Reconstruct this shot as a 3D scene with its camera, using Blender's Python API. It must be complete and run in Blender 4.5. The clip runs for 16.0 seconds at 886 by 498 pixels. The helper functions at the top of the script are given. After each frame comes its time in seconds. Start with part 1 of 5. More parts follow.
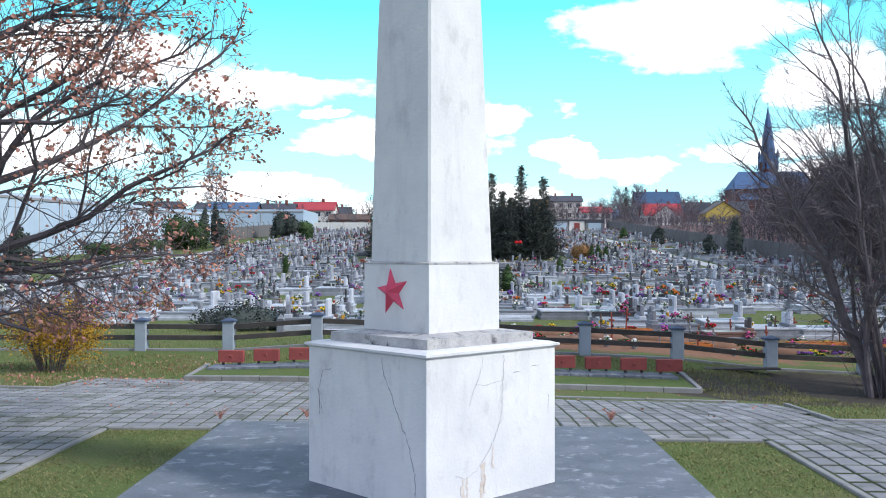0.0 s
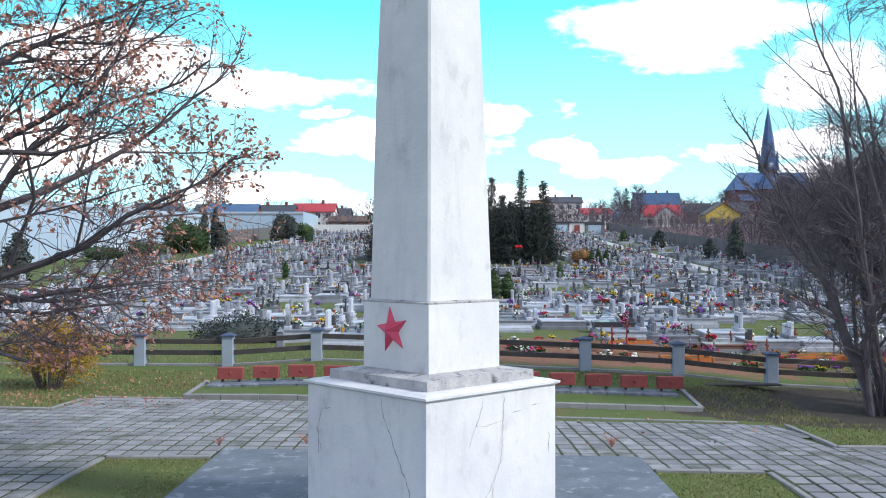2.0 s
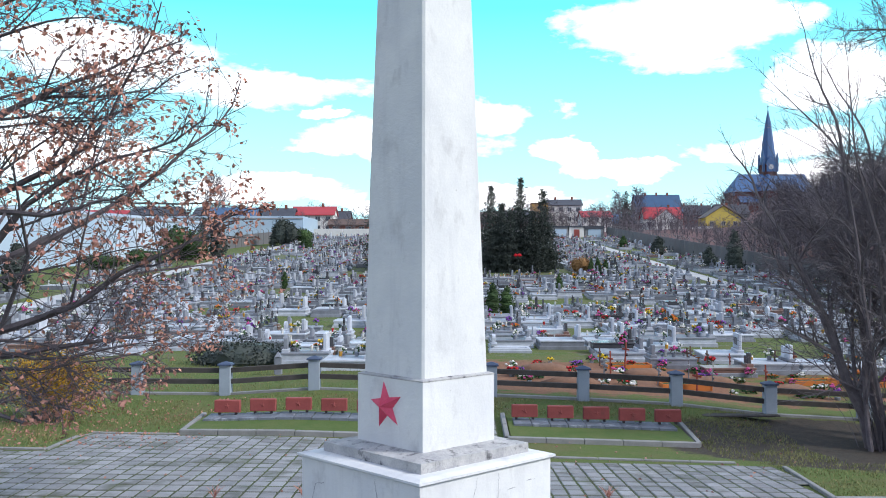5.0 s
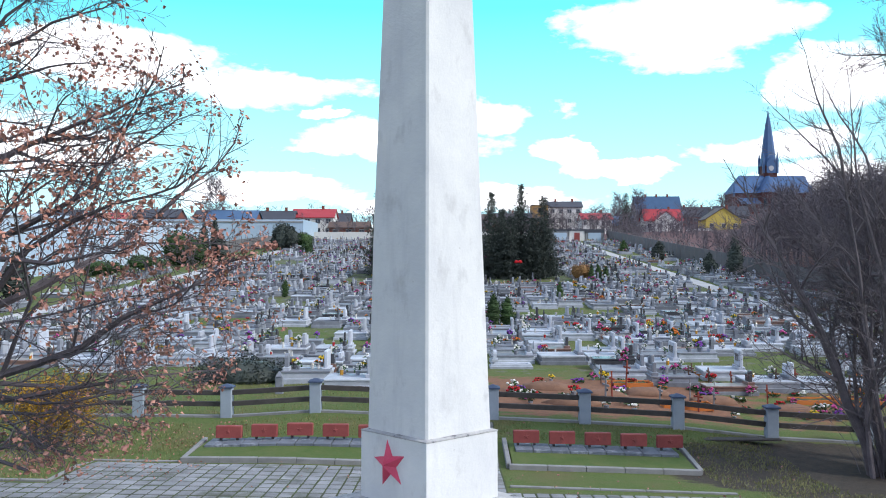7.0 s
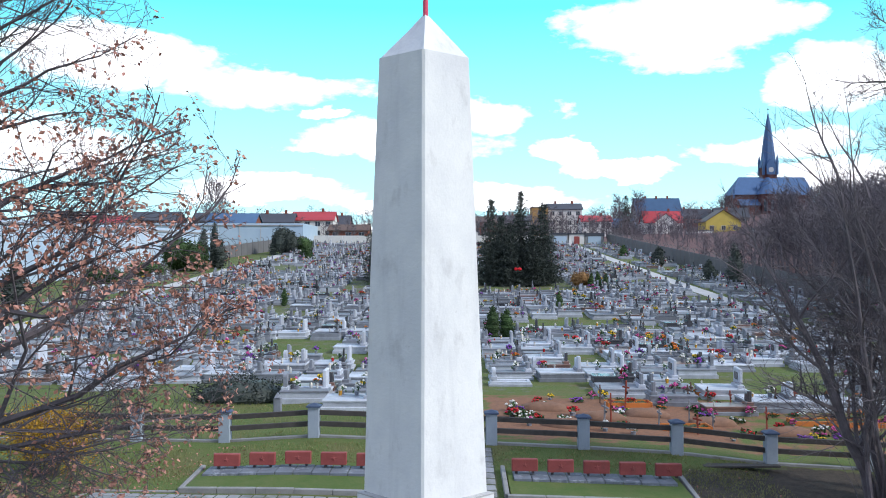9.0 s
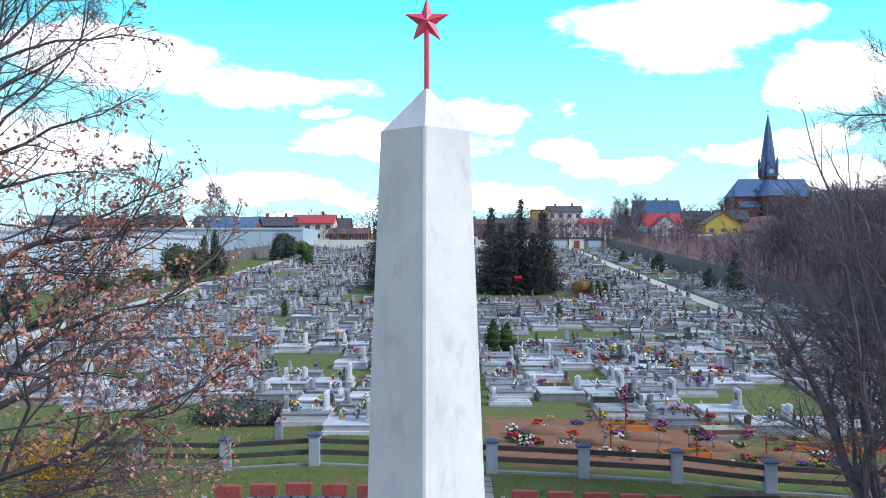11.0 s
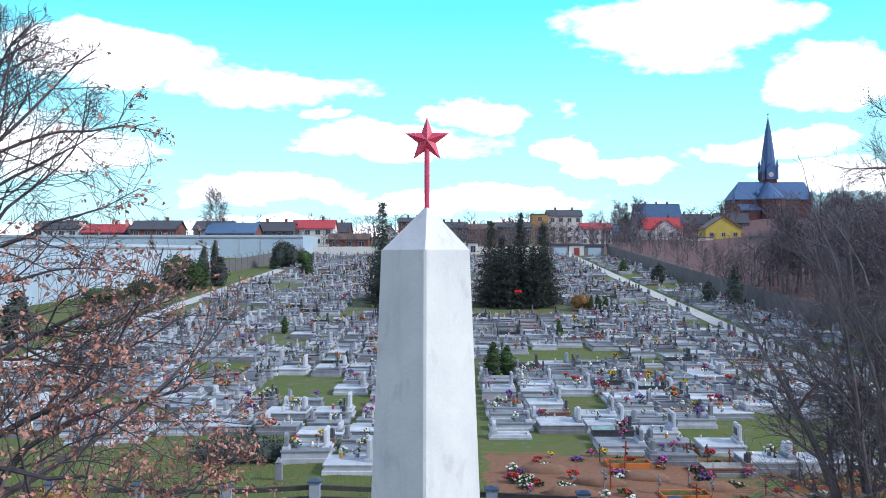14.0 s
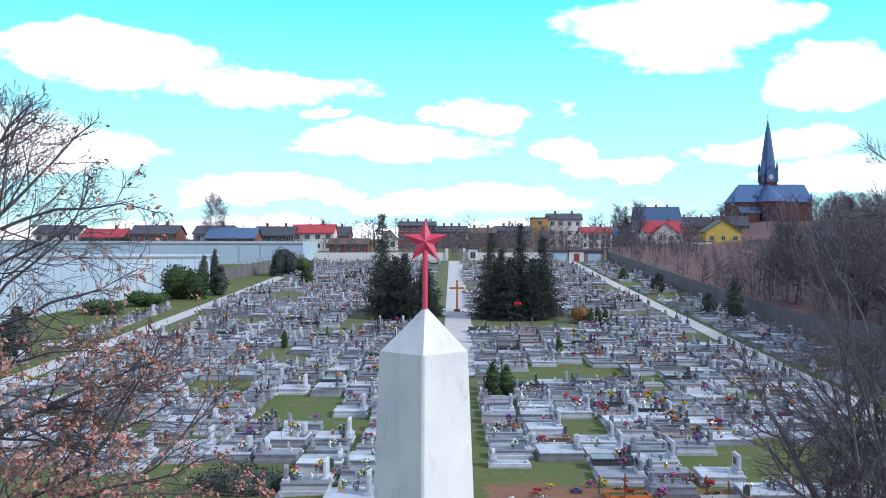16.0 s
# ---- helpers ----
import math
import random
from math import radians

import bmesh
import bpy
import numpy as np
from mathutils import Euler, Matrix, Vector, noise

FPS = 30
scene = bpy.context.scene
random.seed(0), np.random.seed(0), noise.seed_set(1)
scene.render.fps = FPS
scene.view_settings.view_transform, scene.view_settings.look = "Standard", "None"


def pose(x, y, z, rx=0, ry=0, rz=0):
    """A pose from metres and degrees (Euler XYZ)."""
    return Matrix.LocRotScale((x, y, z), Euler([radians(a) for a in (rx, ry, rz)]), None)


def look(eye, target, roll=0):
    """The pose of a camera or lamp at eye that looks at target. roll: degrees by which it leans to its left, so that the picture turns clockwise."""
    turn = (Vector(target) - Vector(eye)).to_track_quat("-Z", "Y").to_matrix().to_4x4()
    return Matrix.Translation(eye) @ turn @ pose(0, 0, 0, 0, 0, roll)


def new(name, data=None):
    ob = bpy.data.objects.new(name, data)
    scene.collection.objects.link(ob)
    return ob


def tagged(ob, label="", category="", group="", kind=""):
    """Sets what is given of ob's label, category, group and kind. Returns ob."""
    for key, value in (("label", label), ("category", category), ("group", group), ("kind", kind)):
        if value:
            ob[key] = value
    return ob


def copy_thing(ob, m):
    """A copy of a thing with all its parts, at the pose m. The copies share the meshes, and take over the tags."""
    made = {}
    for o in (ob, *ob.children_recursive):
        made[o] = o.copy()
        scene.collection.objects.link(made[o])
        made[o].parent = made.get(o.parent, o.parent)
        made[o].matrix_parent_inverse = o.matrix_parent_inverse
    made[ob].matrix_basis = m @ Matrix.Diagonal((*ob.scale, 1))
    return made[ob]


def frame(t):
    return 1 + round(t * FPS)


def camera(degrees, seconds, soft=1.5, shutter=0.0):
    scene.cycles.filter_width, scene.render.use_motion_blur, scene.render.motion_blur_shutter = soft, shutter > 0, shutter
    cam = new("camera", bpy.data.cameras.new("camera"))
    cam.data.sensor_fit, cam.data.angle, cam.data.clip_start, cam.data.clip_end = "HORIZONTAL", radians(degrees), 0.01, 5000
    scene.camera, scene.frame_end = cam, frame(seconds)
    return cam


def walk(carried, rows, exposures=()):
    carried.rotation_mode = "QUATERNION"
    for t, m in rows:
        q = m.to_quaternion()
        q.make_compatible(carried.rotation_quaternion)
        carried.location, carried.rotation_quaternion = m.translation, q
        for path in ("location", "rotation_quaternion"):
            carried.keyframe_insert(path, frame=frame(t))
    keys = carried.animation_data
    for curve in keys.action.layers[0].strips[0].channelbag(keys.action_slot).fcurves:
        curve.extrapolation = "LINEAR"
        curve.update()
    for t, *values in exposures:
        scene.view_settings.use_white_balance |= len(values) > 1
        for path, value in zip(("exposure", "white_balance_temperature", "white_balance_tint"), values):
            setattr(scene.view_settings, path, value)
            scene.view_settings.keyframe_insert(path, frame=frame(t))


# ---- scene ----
import itertools

cam = camera(50.3, 16.0, soft=1.0)
EYE, PITCH, YAW = 2.76, 0.42, 0.6
ROWS = [
    (0.0, 0.0, 0.0, 0.0), (0.5, 0.008, 0.012, 0.108), (1.0, -0.022, 0.045, 0.215), (1.5, -0.009, 0.05, 0.336),
    (2.0, 0.002, 0.068, 0.45), (2.5, 0.021, 0.09, 0.57), (3.0, 0.032, 0.1, 0.698), (3.5, 0.064, 0.1, 0.856),
    (4.0, 0.08, 0.105, 1.01), (6.5, 0.032, 0.14, 1.832), (7.0, 0.026, 0.138, 2.007), (7.5, 0.028, 0.145, 2.183),
    (8.0, 0.042, 0.18, 2.36), (8.5, 0.057, 0.2, 2.552), (9.0, 0.071, 0.19, 2.751), (11.5, 0.056, 0.095, 3.839),
    (12.0, 0.068, 0.101, 4.06), (12.5, 0.073, 0.11, 4.303), (13.0, 0.061, 0.095, 4.546), (13.5, 0.056, 0.065, 4.79),
    (14.0, 0.056, 0.04, 5.056), (14.5, 0.076, 0.03, 5.352), (15.0, 0.089, 0.037, 5.654), (15.5, 0.077, 0.045, 5.96),
    (16.0, 0.079, 0.03, 6.29),
]
walk(cam, [(t, pose(0, 0, EYE, 0, 0, YAW) @ pose(x, y, z, 90 + PITCH, 0, 0)) for t, x, y, z in ROWS],
     exposures=[(0.0, 0.79, 6500, 10), (8.0, 0.73, 6400, 10), (16.0, 0.65, 6200, 10)])

# ---------------------------------------------------------------- world and sun
SUN_AZ, SUN_EL = radians(112), radians(36)      # clockwise from +y


def node(nt, kind, **inputs):
    n = nt.nodes.new(kind)
    for k, v in inputs.items():
        n.inputs[k.replace("_", " ")].default_value = v
    return n


def math_node(nt, op, a, b=None, clamp=False):
    n = nt.nodes.new("ShaderNodeMath")
    n.operation, n.use_clamp = op, clamp
    for i, v in enumerate((a, b)):
        if v is None:
            continue
        if isinstance(v, (int, float)):
            n.inputs[i].default_value = v
        else:
            nt.links.new(v, n.inputs[i])
    return n.outputs[0]


def mix_rgb(nt, fac, a, b, mode="MIX"):
    n = nt.nodes.new("ShaderNodeMix")
    n.data_type, n.blend_type = "RGBA", mode
    for sock, v in ((n.inputs[0], fac), (n.inputs[6], a), (n.inputs[7], b)):
        if isinstance(v, (int, float)):
            sock.default_value = v
        elif isinstance(v, tuple):
            sock.default_value = (*v, 1)
        else:
            nt.links.new(v, sock)
    return n.outputs[2]


def build_world():
    w = bpy.data.worlds.new("sky")
    scene.world = w
    w.use_nodes = True
    nt = w.node_tree
    nt.nodes.clear()
    L = nt.links
    out = nt.nodes.new("ShaderNodeOutputWorld")
    bg = nt.nodes.new("ShaderNodeBackground")
    L.new(bg.outputs[0], out.inputs[0])
    sky = nt.nodes.new("ShaderNodeTexSky")
    sky.sky_type, sky.sun_disc = "NISHITA", False
    sky.sun_elevation, sky.sun_rotation = SUN_EL, SUN_AZ
    tc = nt.nodes.new("ShaderNodeTexCoord")
    sep = nt.nodes.new("ShaderNodeSeparateXYZ")
    L.new(tc.outputs["Generated"], sep.inputs[0])
    x, y, z = sep.outputs
    az = math_node(nt, "ARCTAN2", x, y)
    hor = math_node(nt, "SQRT", math_node(nt, "ADD", math_node(nt, "MULTIPLY", x, x), math_node(nt, "MULTIPLY", y, y)))
    el = math_node(nt, "ARCTAN2", z, hor)
    # ragged edges
    warp = node(nt, "ShaderNodeTexNoise", Scale=16.0, Detail=6.0, Roughness=0.6)
    stretch = nt.nodes.new("ShaderNodeMapping")
    stretch.inputs["Scale"].default_value = (1, 1, 2.2)
    L.new(tc.outputs["Generated"], stretch.inputs[0])
    L.new(stretch.outputs[0], warp.inputs["Vector"])
    soft = node(nt, "ShaderNodeTexNoise", Scale=7.0, Detail=4.0, Roughness=0.55)
    L.new(stretch.outputs[0], soft.inputs["Vector"])
    wob = math_node(nt, "ADD", math_node(nt, "MULTIPLY", math_node(nt, "SUBTRACT", warp.outputs[0], 0.5), 2.3), math_node(nt, "MULTIPLY", math_node(nt, "SUBTRACT", soft.outputs[0], 0.5), 2.6))
    # clouds: azimuth, elevation, half width, half height (degrees)
    clouds = [(-11.3, 9.9, 6.6, 1.45), (-19.5, 11.3, 7.6, 1.5), (-2.9, 6.8, 6.4, 1.05), (3.0, 8.6, 3.5, 1.15), (-10.3, 3.9, 6.4, 1.0),
              (14.2, 13.1, 6.2, 2.1), (6.9, 6.2, 2.2, 0.85), (10.0, 5.2, 3.8, 0.6), (19.8, 6.2, 4.8, 0.9), (22.8, 9.8, 4.0, 1.7),
              (-6.6, 8.2, 2.4, 0.4), (-23, 6.2, 6.5, 1.7), (2.5, 3.3, 9.0, 0.75), (24, 4.4, 5.0, 0.8), (-3.0, 1.2, 30.0, 0.7)]
    bend = node(nt, "ShaderNodeTexNoise", Scale=11.0, Detail=5.0, Roughness=0.6)
    L.new(stretch.outputs[0], bend.inputs["Vector"])
    bs = nt.nodes.new("ShaderNodeSeparateColor")
    L.new(bend.outputs["Color"], bs.inputs[0])
    caz = math_node(nt, "ADD", az, math_node(nt, "MULTIPLY", math_node(nt, "SUBTRACT", bs.outputs[0], 0.5), 0.16))
    cel = math_node(nt, "ADD", el, math_node(nt, "MULTIPLY", math_node(nt, "SUBTRACT", bs.outputs[1], 0.5), 0.055))
    total = None
    for a, e, ra, re in clouds:
        da = math_node(nt, "DIVIDE", math_node(nt, "SUBTRACT", caz, radians(a - YAW)), radians(ra))
        de = math_node(nt, "DIVIDE", math_node(nt, "SUBTRACT", cel, radians(e)), radians(re))
        d2 = math_node(nt, "ADD", math_node(nt, "MULTIPLY", da, da), math_node(nt, "MULTIPLY", de, de))
        v = math_node(nt, "SUBTRACT", 1.0, d2)
        total = v if total is None else math_node(nt, "MAXIMUM", total, v)
    dens = math_node(nt, "ADD", total, wob)
    mask = math_node(nt, "MULTIPLY", math_node(nt, "ADD", dens, 0.22), 1.15, clamp=True)
    # the rest of the sky: broken clouds
    big = node(nt, "ShaderNodeTexNoise", Scale=2.6, Detail=7.0, Roughness=0.55)
    L.new(stretch.outputs[0], big.inputs["Vector"])
    rest = math_node(nt, "MULTIPLY", math_node(nt, "SUBTRACT", big.outputs[0], 0.47), 5.0, clamp=True)
    away = math_node(nt, "MULTIPLY", math_node(nt, "SUBTRACT", math_node(nt, "MAXIMUM", math_node(nt, "ABSOLUTE", az), math_node(nt, "MULTIPLY", el, 1.6)), 0.46), 8.0, clamp=True)
    mask = math_node(nt, "MAXIMUM", mask, math_node(nt, "MULTIPLY", rest, away))
    # clear air: pale towards the horizon, cyan above
    grad = math_node(nt, "MULTIPLY", math_node(nt, "SUBTRACT", el, 0.03), 4.4, clamp=True)
    air = mix_rgb(nt, grad, (0.56, 0.96, 1.06), (0.12, 0.74, 0.99))
    high = math_node(nt, "MULTIPLY", math_node(nt, "SUBTRACT", el, 0.34), 4.0, clamp=True)
    wide = math_node(nt, "MULTIPLY", math_node(nt, "SUBTRACT", math_node(nt, "ABSOLUTE", az), 0.6), 3.0, clamp=True)
    air = mix_rgb(nt, math_node(nt, "MAXIMUM", high, wide), air, (0.24, 0.34, 0.58))
    sk = mix_rgb(nt, 1.0, sky.outputs[0], (0.10, 0.10, 0.10), "MULTIPLY")
    clear = mix_rgb(nt, 0.86, sk, air)
    white = mix_rgb(nt, math_node(nt, "MAXIMUM", high, wide), (1.45, 1.45, 1.5), (0.95, 1.0, 1.08))
    col = mix_rgb(nt, mask, clear, white)
    L.new(col, bg.inputs[0])
    bg.inputs[1].default_value = 0.92


build_world()
sun = new("sun", bpy.data.lights.new("sun", "SUN"))
sun.data.energy, sun.data.angle, sun.data.color = 1.9, radians(9), (1.0, 0.985, 0.975)
sun.matrix_world = look((math.sin(SUN_AZ) * 60, math.cos(SUN_AZ) * 60, math.tan(SUN_EL) * 60), (0, 0, 0))


# ---------------------------------------------------------------- materials
def mat(name, a, b=None, scale=3.0, rough=0.8, bump=0.15, fine=40.0, metal=0.0, spread=0.0, spec=0.3, dirt=None, dirt_at=0.58, dirt_scale=0.8):
    """Two colours mixed by noise at two scales, fine relief, and a shift from object to object."""
    m = bpy.data.materials.new(name)
    m.use_nodes = True
    nt = m.node_tree
    L = nt.links
    bs = nt.nodes["Principled BSDF"]
    bs.inputs["Roughness"].default_value, bs.inputs["Metallic"].default_value = rough, metal
    bs.inputs["Specular IOR Level"].default_value = spec
    b = b or tuple(c * 0.75 for c in a)
    geo = nt.nodes.new("ShaderNodeNewGeometry")
    n1 = node(nt, "ShaderNodeTexNoise", Scale=scale, Detail=5.0, Roughness=0.6)
    n2 = node(nt, "ShaderNodeTexNoise", Scale=fine, Detail=3.0, Roughness=0.6)
    for n in (n1, n2):
        L.new(geo.outputs["Position"], n.inputs["Vector"])
    f = math_node(nt, "ADD", math_node(nt, "MULTIPLY", n1.outputs[0], 0.7), math_node(nt, "MULTIPLY", n2.outputs[0], 0.3))
    f = math_node(nt, "MULTIPLY", math_node(nt, "SUBTRACT", f, 0.32), 2.8, clamp=True)
    col = mix_rgb(nt, f, a, b)
    if dirt:
        n3 = node(nt, "ShaderNodeTexNoise", Scale=dirt_scale, Detail=6.0, Roughness=0.65)
        L.new(geo.outputs["Position"], n3.inputs["Vector"])
        k = math_node(nt, "MULTIPLY", math_node(nt, "SUBTRACT", n3.outputs[0], dirt_at), 7.0, clamp=True)
        col = mix_rgb(nt, k, col, dirt)
    if spread:
        oi = nt.nodes.new("ShaderNodeObjectInfo")
        v = math_node(nt, "ADD", 1.0, math_node(nt, "MULTIPLY", math_node(nt, "SUBTRACT", math_node(nt, "ADD", oi.outputs["Random"], geo.outputs["Random Per Island"]), 1.0), spread))
        hsv = nt.nodes.new("ShaderNodeHueSaturation")
        L.new(v, hsv.inputs["Value"])
        L.new(col, hsv.inputs["Color"])
        col = hsv.outputs[0]
    L.new(col, bs.inputs["Base Color"])
    if bump:
        bp = nt.nodes.new("ShaderNodeBump")
        bp.inputs["Strength"].default_value, bp.inputs["Distance"].default_value = bump, 0.02
        L.new(n2.outputs[0], bp.inputs["Height"])
        L.new(bp.outputs[0], bs.inputs["Normal"])
    return m


M = {}
M["plaster_plain"] = mat("white_plaster", (0.80, 0.80, 0.78), (0.70, 0.70, 0.69), 1.3, 0.85, 0.12, 60, dirt=(0.62, 0.62, 0.61), dirt_at=0.56, dirt_scale=1.6)
M["old_concrete"] = mat("weathered_concrete", (0.56, 0.55, 0.53), (0.30, 0.30, 0.31), 4.0, 0.9, 0.7, 38, dirt=(0.09, 0.09, 0.095), dirt_at=0.545, dirt_scale=7.0)
M["slab"] = mat("grey_screed", (0.185, 0.205, 0.235), (0.105, 0.12, 0.145), 1.6, 0.8, 0.35, 34, dirt=(0.33, 0.35, 0.38), dirt_at=0.55, dirt_scale=3.4)
M["paver"] = mat("paver_concrete", (0.28, 0.28, 0.285), (0.17, 0.172, 0.18), 1.8, 0.9, 0.5, 45, spread=0.4, dirt=(0.115, 0.12, 0.10), dirt_at=0.52, dirt_scale=0.9)
M["joint"] = mat("mossy_joint", (0.05, 0.048, 0.036), (0.075, 0.10, 0.03), 1.4, 0.95, 0.5, 30)
M["kerb"] = mat("kerb_concrete", (0.31, 0.305, 0.295), (0.20, 0.20, 0.195), 2.0, 0.9, 0.4, 40, dirt=(0.15, 0.15, 0.12))
M["red_paint"] = mat("red_enamel", (0.74, 0.075, 0.15), (0.60, 0.05, 0.10), 6.0, 0.42, 0.1, 50, spec=0.5, dirt=(0.30, 0.03, 0.05), dirt_at=0.62, dirt_scale=9)
M["red_stone"] = mat("faded_red_paint", (0.31, 0.075, 0.065), (0.22, 0.05, 0.045), 3.0, 0.7, 0.3, 40, spread=0.2, dirt=(0.2, 0.06, 0.05), dirt_scale=4)
M["post"] = mat("post_render", (0.34, 0.39, 0.44), (0.27, 0.31, 0.36), 2.0, 0.85, 0.3, 40, spread=0.12)
M["post_cap"] = mat("slate_blue_cap", (0.07, 0.10, 0.16), (0.05, 0.07, 0.12), 3.0, 0.7, 0.2, 30)
M["rail"] = mat("weathered_dark_wood", (0.085, 0.075, 0.07), (0.05, 0.045, 0.04), 4.0, 0.85, 0.4, 60, spread=0.2)
M["asphalt"] = mat("pale_path_concrete", (0.52, 0.51, 0.49), (0.42, 0.41, 0.40), 0.6, 0.9, 0.3, 20)
M["hall"] = mat("pale_sheet_metal", (0.44, 0.54, 0.62), (0.36, 0.47, 0.57), 0.08, 0.55, 0.05, 1.0, dirt=(0.56, 0.63, 0.69), dirt_at=0.55, dirt_scale=0.05)
M["conifer"] = mat("dark_needles", (0.042, 0.055, 0.046), (0.07, 0.082, 0.068), 1.2, 0.85, 0, 8, spread=0.5)
M["green_bush"] = mat("evergreen_leaves", (0.035, 0.075, 0.022), (0.055, 0.085, 0.03), 1.2, 0.8, 0, 8, spread=0.5)
M["yellow_bush"] = mat("yellow_blossom", (0.58, 0.35, 0.03), (0.42, 0.22, 0.03), 1.5, 0.8, 0, 8, spread=0.4)
M["brown_bush"] = mat("rusty_leaves", (0.24, 0.13, 0.045), (0.16, 0.09, 0.04), 1.5, 0.8, 0, 8, spread=0.4)
M["bark"] = mat("dark_bark", (0.155, 0.132, 0.14), (0.09, 0.076, 0.083), 5.0, 0.9, 0.4, 40)
M["bark_grey"] = mat("grey_brown_bark", (0.19, 0.165, 0.172), (0.105, 0.09, 0.096), 5.0, 0.9, 0.4, 40)
# bare twigs far off, paled to lilac: distance haze mixed into the colour
M["twig_far"] = mat("hazed_twigs_far", (0.215, 0.185, 0.20), (0.13, 0.112, 0.125), 0.1, 0.9, 0, 3, spread=0.4)
M["turf"] = mat("bed_turf", (0.06, 0.11, 0.022), (0.11, 0.13, 0.04), 2.0, 0.95, 0.5, 14)
M["leaf"] = mat("dry_oak_leaf", (0.48, 0.23, 0.15), (0.36, 0.18, 0.155), 0.7, 0.6, 0, 12, spread=0.6)


def plaster_material():
    """White paint over plaster, with grey rain streaks and blotches."""
    m = bpy.data.materials.new("weathered_white_plaster")
    m.use_nodes = True
    nt = m.node_tree
    L = nt.links
    bs = nt.nodes["Principled BSDF"]
    bs.inputs["Roughness"].default_value, bs.inputs["Specular IOR Level"].default_value = 0.85, 0.25
    tc = nt.nodes.new("ShaderNodeTexCoord")

    def ns(scale, stretch=(1, 1, 1), detail=6.0):
        mp = nt.nodes.new("ShaderNodeMapping")
        mp.inputs["Scale"].default_value = stretch
        L.new(tc.outputs["Object"], mp.inputs[0])
        n = node(nt, "ShaderNodeTexNoise", Scale=scale, Detail=detail, Roughness=0.62)
        L.new(mp.outputs[0], n.inputs["Vector"])
        return n.outputs[0]

    def ramp(v, at, k):
        return math_node(nt, "MULTIPLY", math_node(nt, "SUBTRACT", v, at), k, clamp=True)
    col = mix_rgb(nt, ramp(ns(1.1), 0.35, 3.0), (0.76, 0.76, 0.74), (0.64, 0.645, 0.65))
    col = mix_rgb(nt, math_node(nt, "MULTIPLY", ramp(ns(4.5, (1, 1, 0.12)), 0.54, 5.0), 0.42), col, (0.52, 0.52, 0.53))
    col = mix_rgb(nt, math_node(nt, "MULTIPLY", ramp(ns(3.6, (1, 1, 0.6)), 0.57, 6.0), 0.5), col, (0.42, 0.41, 0.405))
    col = mix_rgb(nt, ramp(ns(9.0), 0.70, 12.0), col, (0.38, 0.37, 0.36))
    L.new(col, bs.inputs["Base Color"])
    bp = nt.nodes.new("ShaderNodeBump")
    bp.inputs["Strength"].default_value, bp.inputs["Distance"].default_value = 0.25, 0.02
    L.new(ns(22.0), bp.inputs["Height"])
    L.new(bp.outputs[0], bs.inputs["Normal"])
    return m


M["plaster"] = plaster_material()


def ground_material():
    m = bpy.data.materials.new("lawn_and_soil")
    m.use_nodes = True
    nt = m.node_tree
    L = nt.links
    bs = nt.nodes["Principled BSDF"]
    bs.inputs["Roughness"].default_value, bs.inputs["Specular IOR Level"].default_value = 0.95, 0.1
    geo = nt.nodes.new("ShaderNodeNewGeometry")

    def ns(scale, detail=5.0):
        n = node(nt, "ShaderNodeTexNoise", Scale=scale, Detail=detail, Roughness=0.62)
        L.new(geo.outputs["Position"], n.inputs["Vector"])
        return n.outputs[0]

    def ramp(v, at, k):
        return math_node(nt, "MULTIPLY", math_node(nt, "SUBTRACT", v, at), k, clamp=True)
    grass = mix_rgb(nt, ramp(ns(9.0), 0.35, 3.0), (0.052, 0.108, 0.02), (0.10, 0.13, 0.038))
    grass = mix_rgb(nt, ramp(ns(55.0, 3), 0.42, 5.0), grass, (0.15, 0.17, 0.068))
    grass = mix_rgb(nt, math_node(nt, "MULTIPLY", ramp(ns(0.5), 0.48, 5.0), 0.75), grass, (0.145, 0.13, 0.06))
    grass = mix_rgb(nt, ramp(ns(2.3, 6), 0.60, 8.0), grass, (0.17, 0.125, 0.075))
    at = nt.nodes.new("ShaderNodeAttribute")
    at.attribute_name = "soil"
    sp = nt.nodes.new("ShaderNodeSeparateColor")
    L.new(at.outputs["Color"], sp.inputs[0])
    edge = math_node(nt, "MULTIPLY", math_node(nt, "SUBTRACT", ns(1.2, 6), 0.5), 1.6)
    gravel = mix_rgb(nt, ramp(ns(5.0), 0.35, 3.0), (0.12, 0.115, 0.11), (0.22, 0.21, 0.195))
    red = mix_rgb(nt, ramp(ns(6.0), 0.35, 3.0), (0.26, 0.135, 0.08), (0.18, 0.10, 0.07))
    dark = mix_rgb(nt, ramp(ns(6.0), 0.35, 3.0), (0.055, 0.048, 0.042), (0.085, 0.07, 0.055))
    brown = mix_rgb(nt, ramp(ns(0.6), 0.35, 3.0), (0.20, 0.10, 0.092), (0.105, 0.088, 0.088))
    col = grass
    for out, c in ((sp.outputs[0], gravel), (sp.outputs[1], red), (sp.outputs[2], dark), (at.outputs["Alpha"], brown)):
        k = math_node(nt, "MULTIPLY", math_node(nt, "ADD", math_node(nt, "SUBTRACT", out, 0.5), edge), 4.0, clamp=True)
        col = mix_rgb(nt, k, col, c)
    L.new(col, bs.inputs["Base Color"])
    bp = nt.nodes.new("ShaderNodeBump")
    bp.inputs["Strength"].default_value, bp.inputs["Distance"].default_value = 0.6, 0.05
    L.new(ns(14.0, 6), bp.inputs["Height"])
    L.new(bp.outputs[0], bs.inputs["Normal"])
    return m


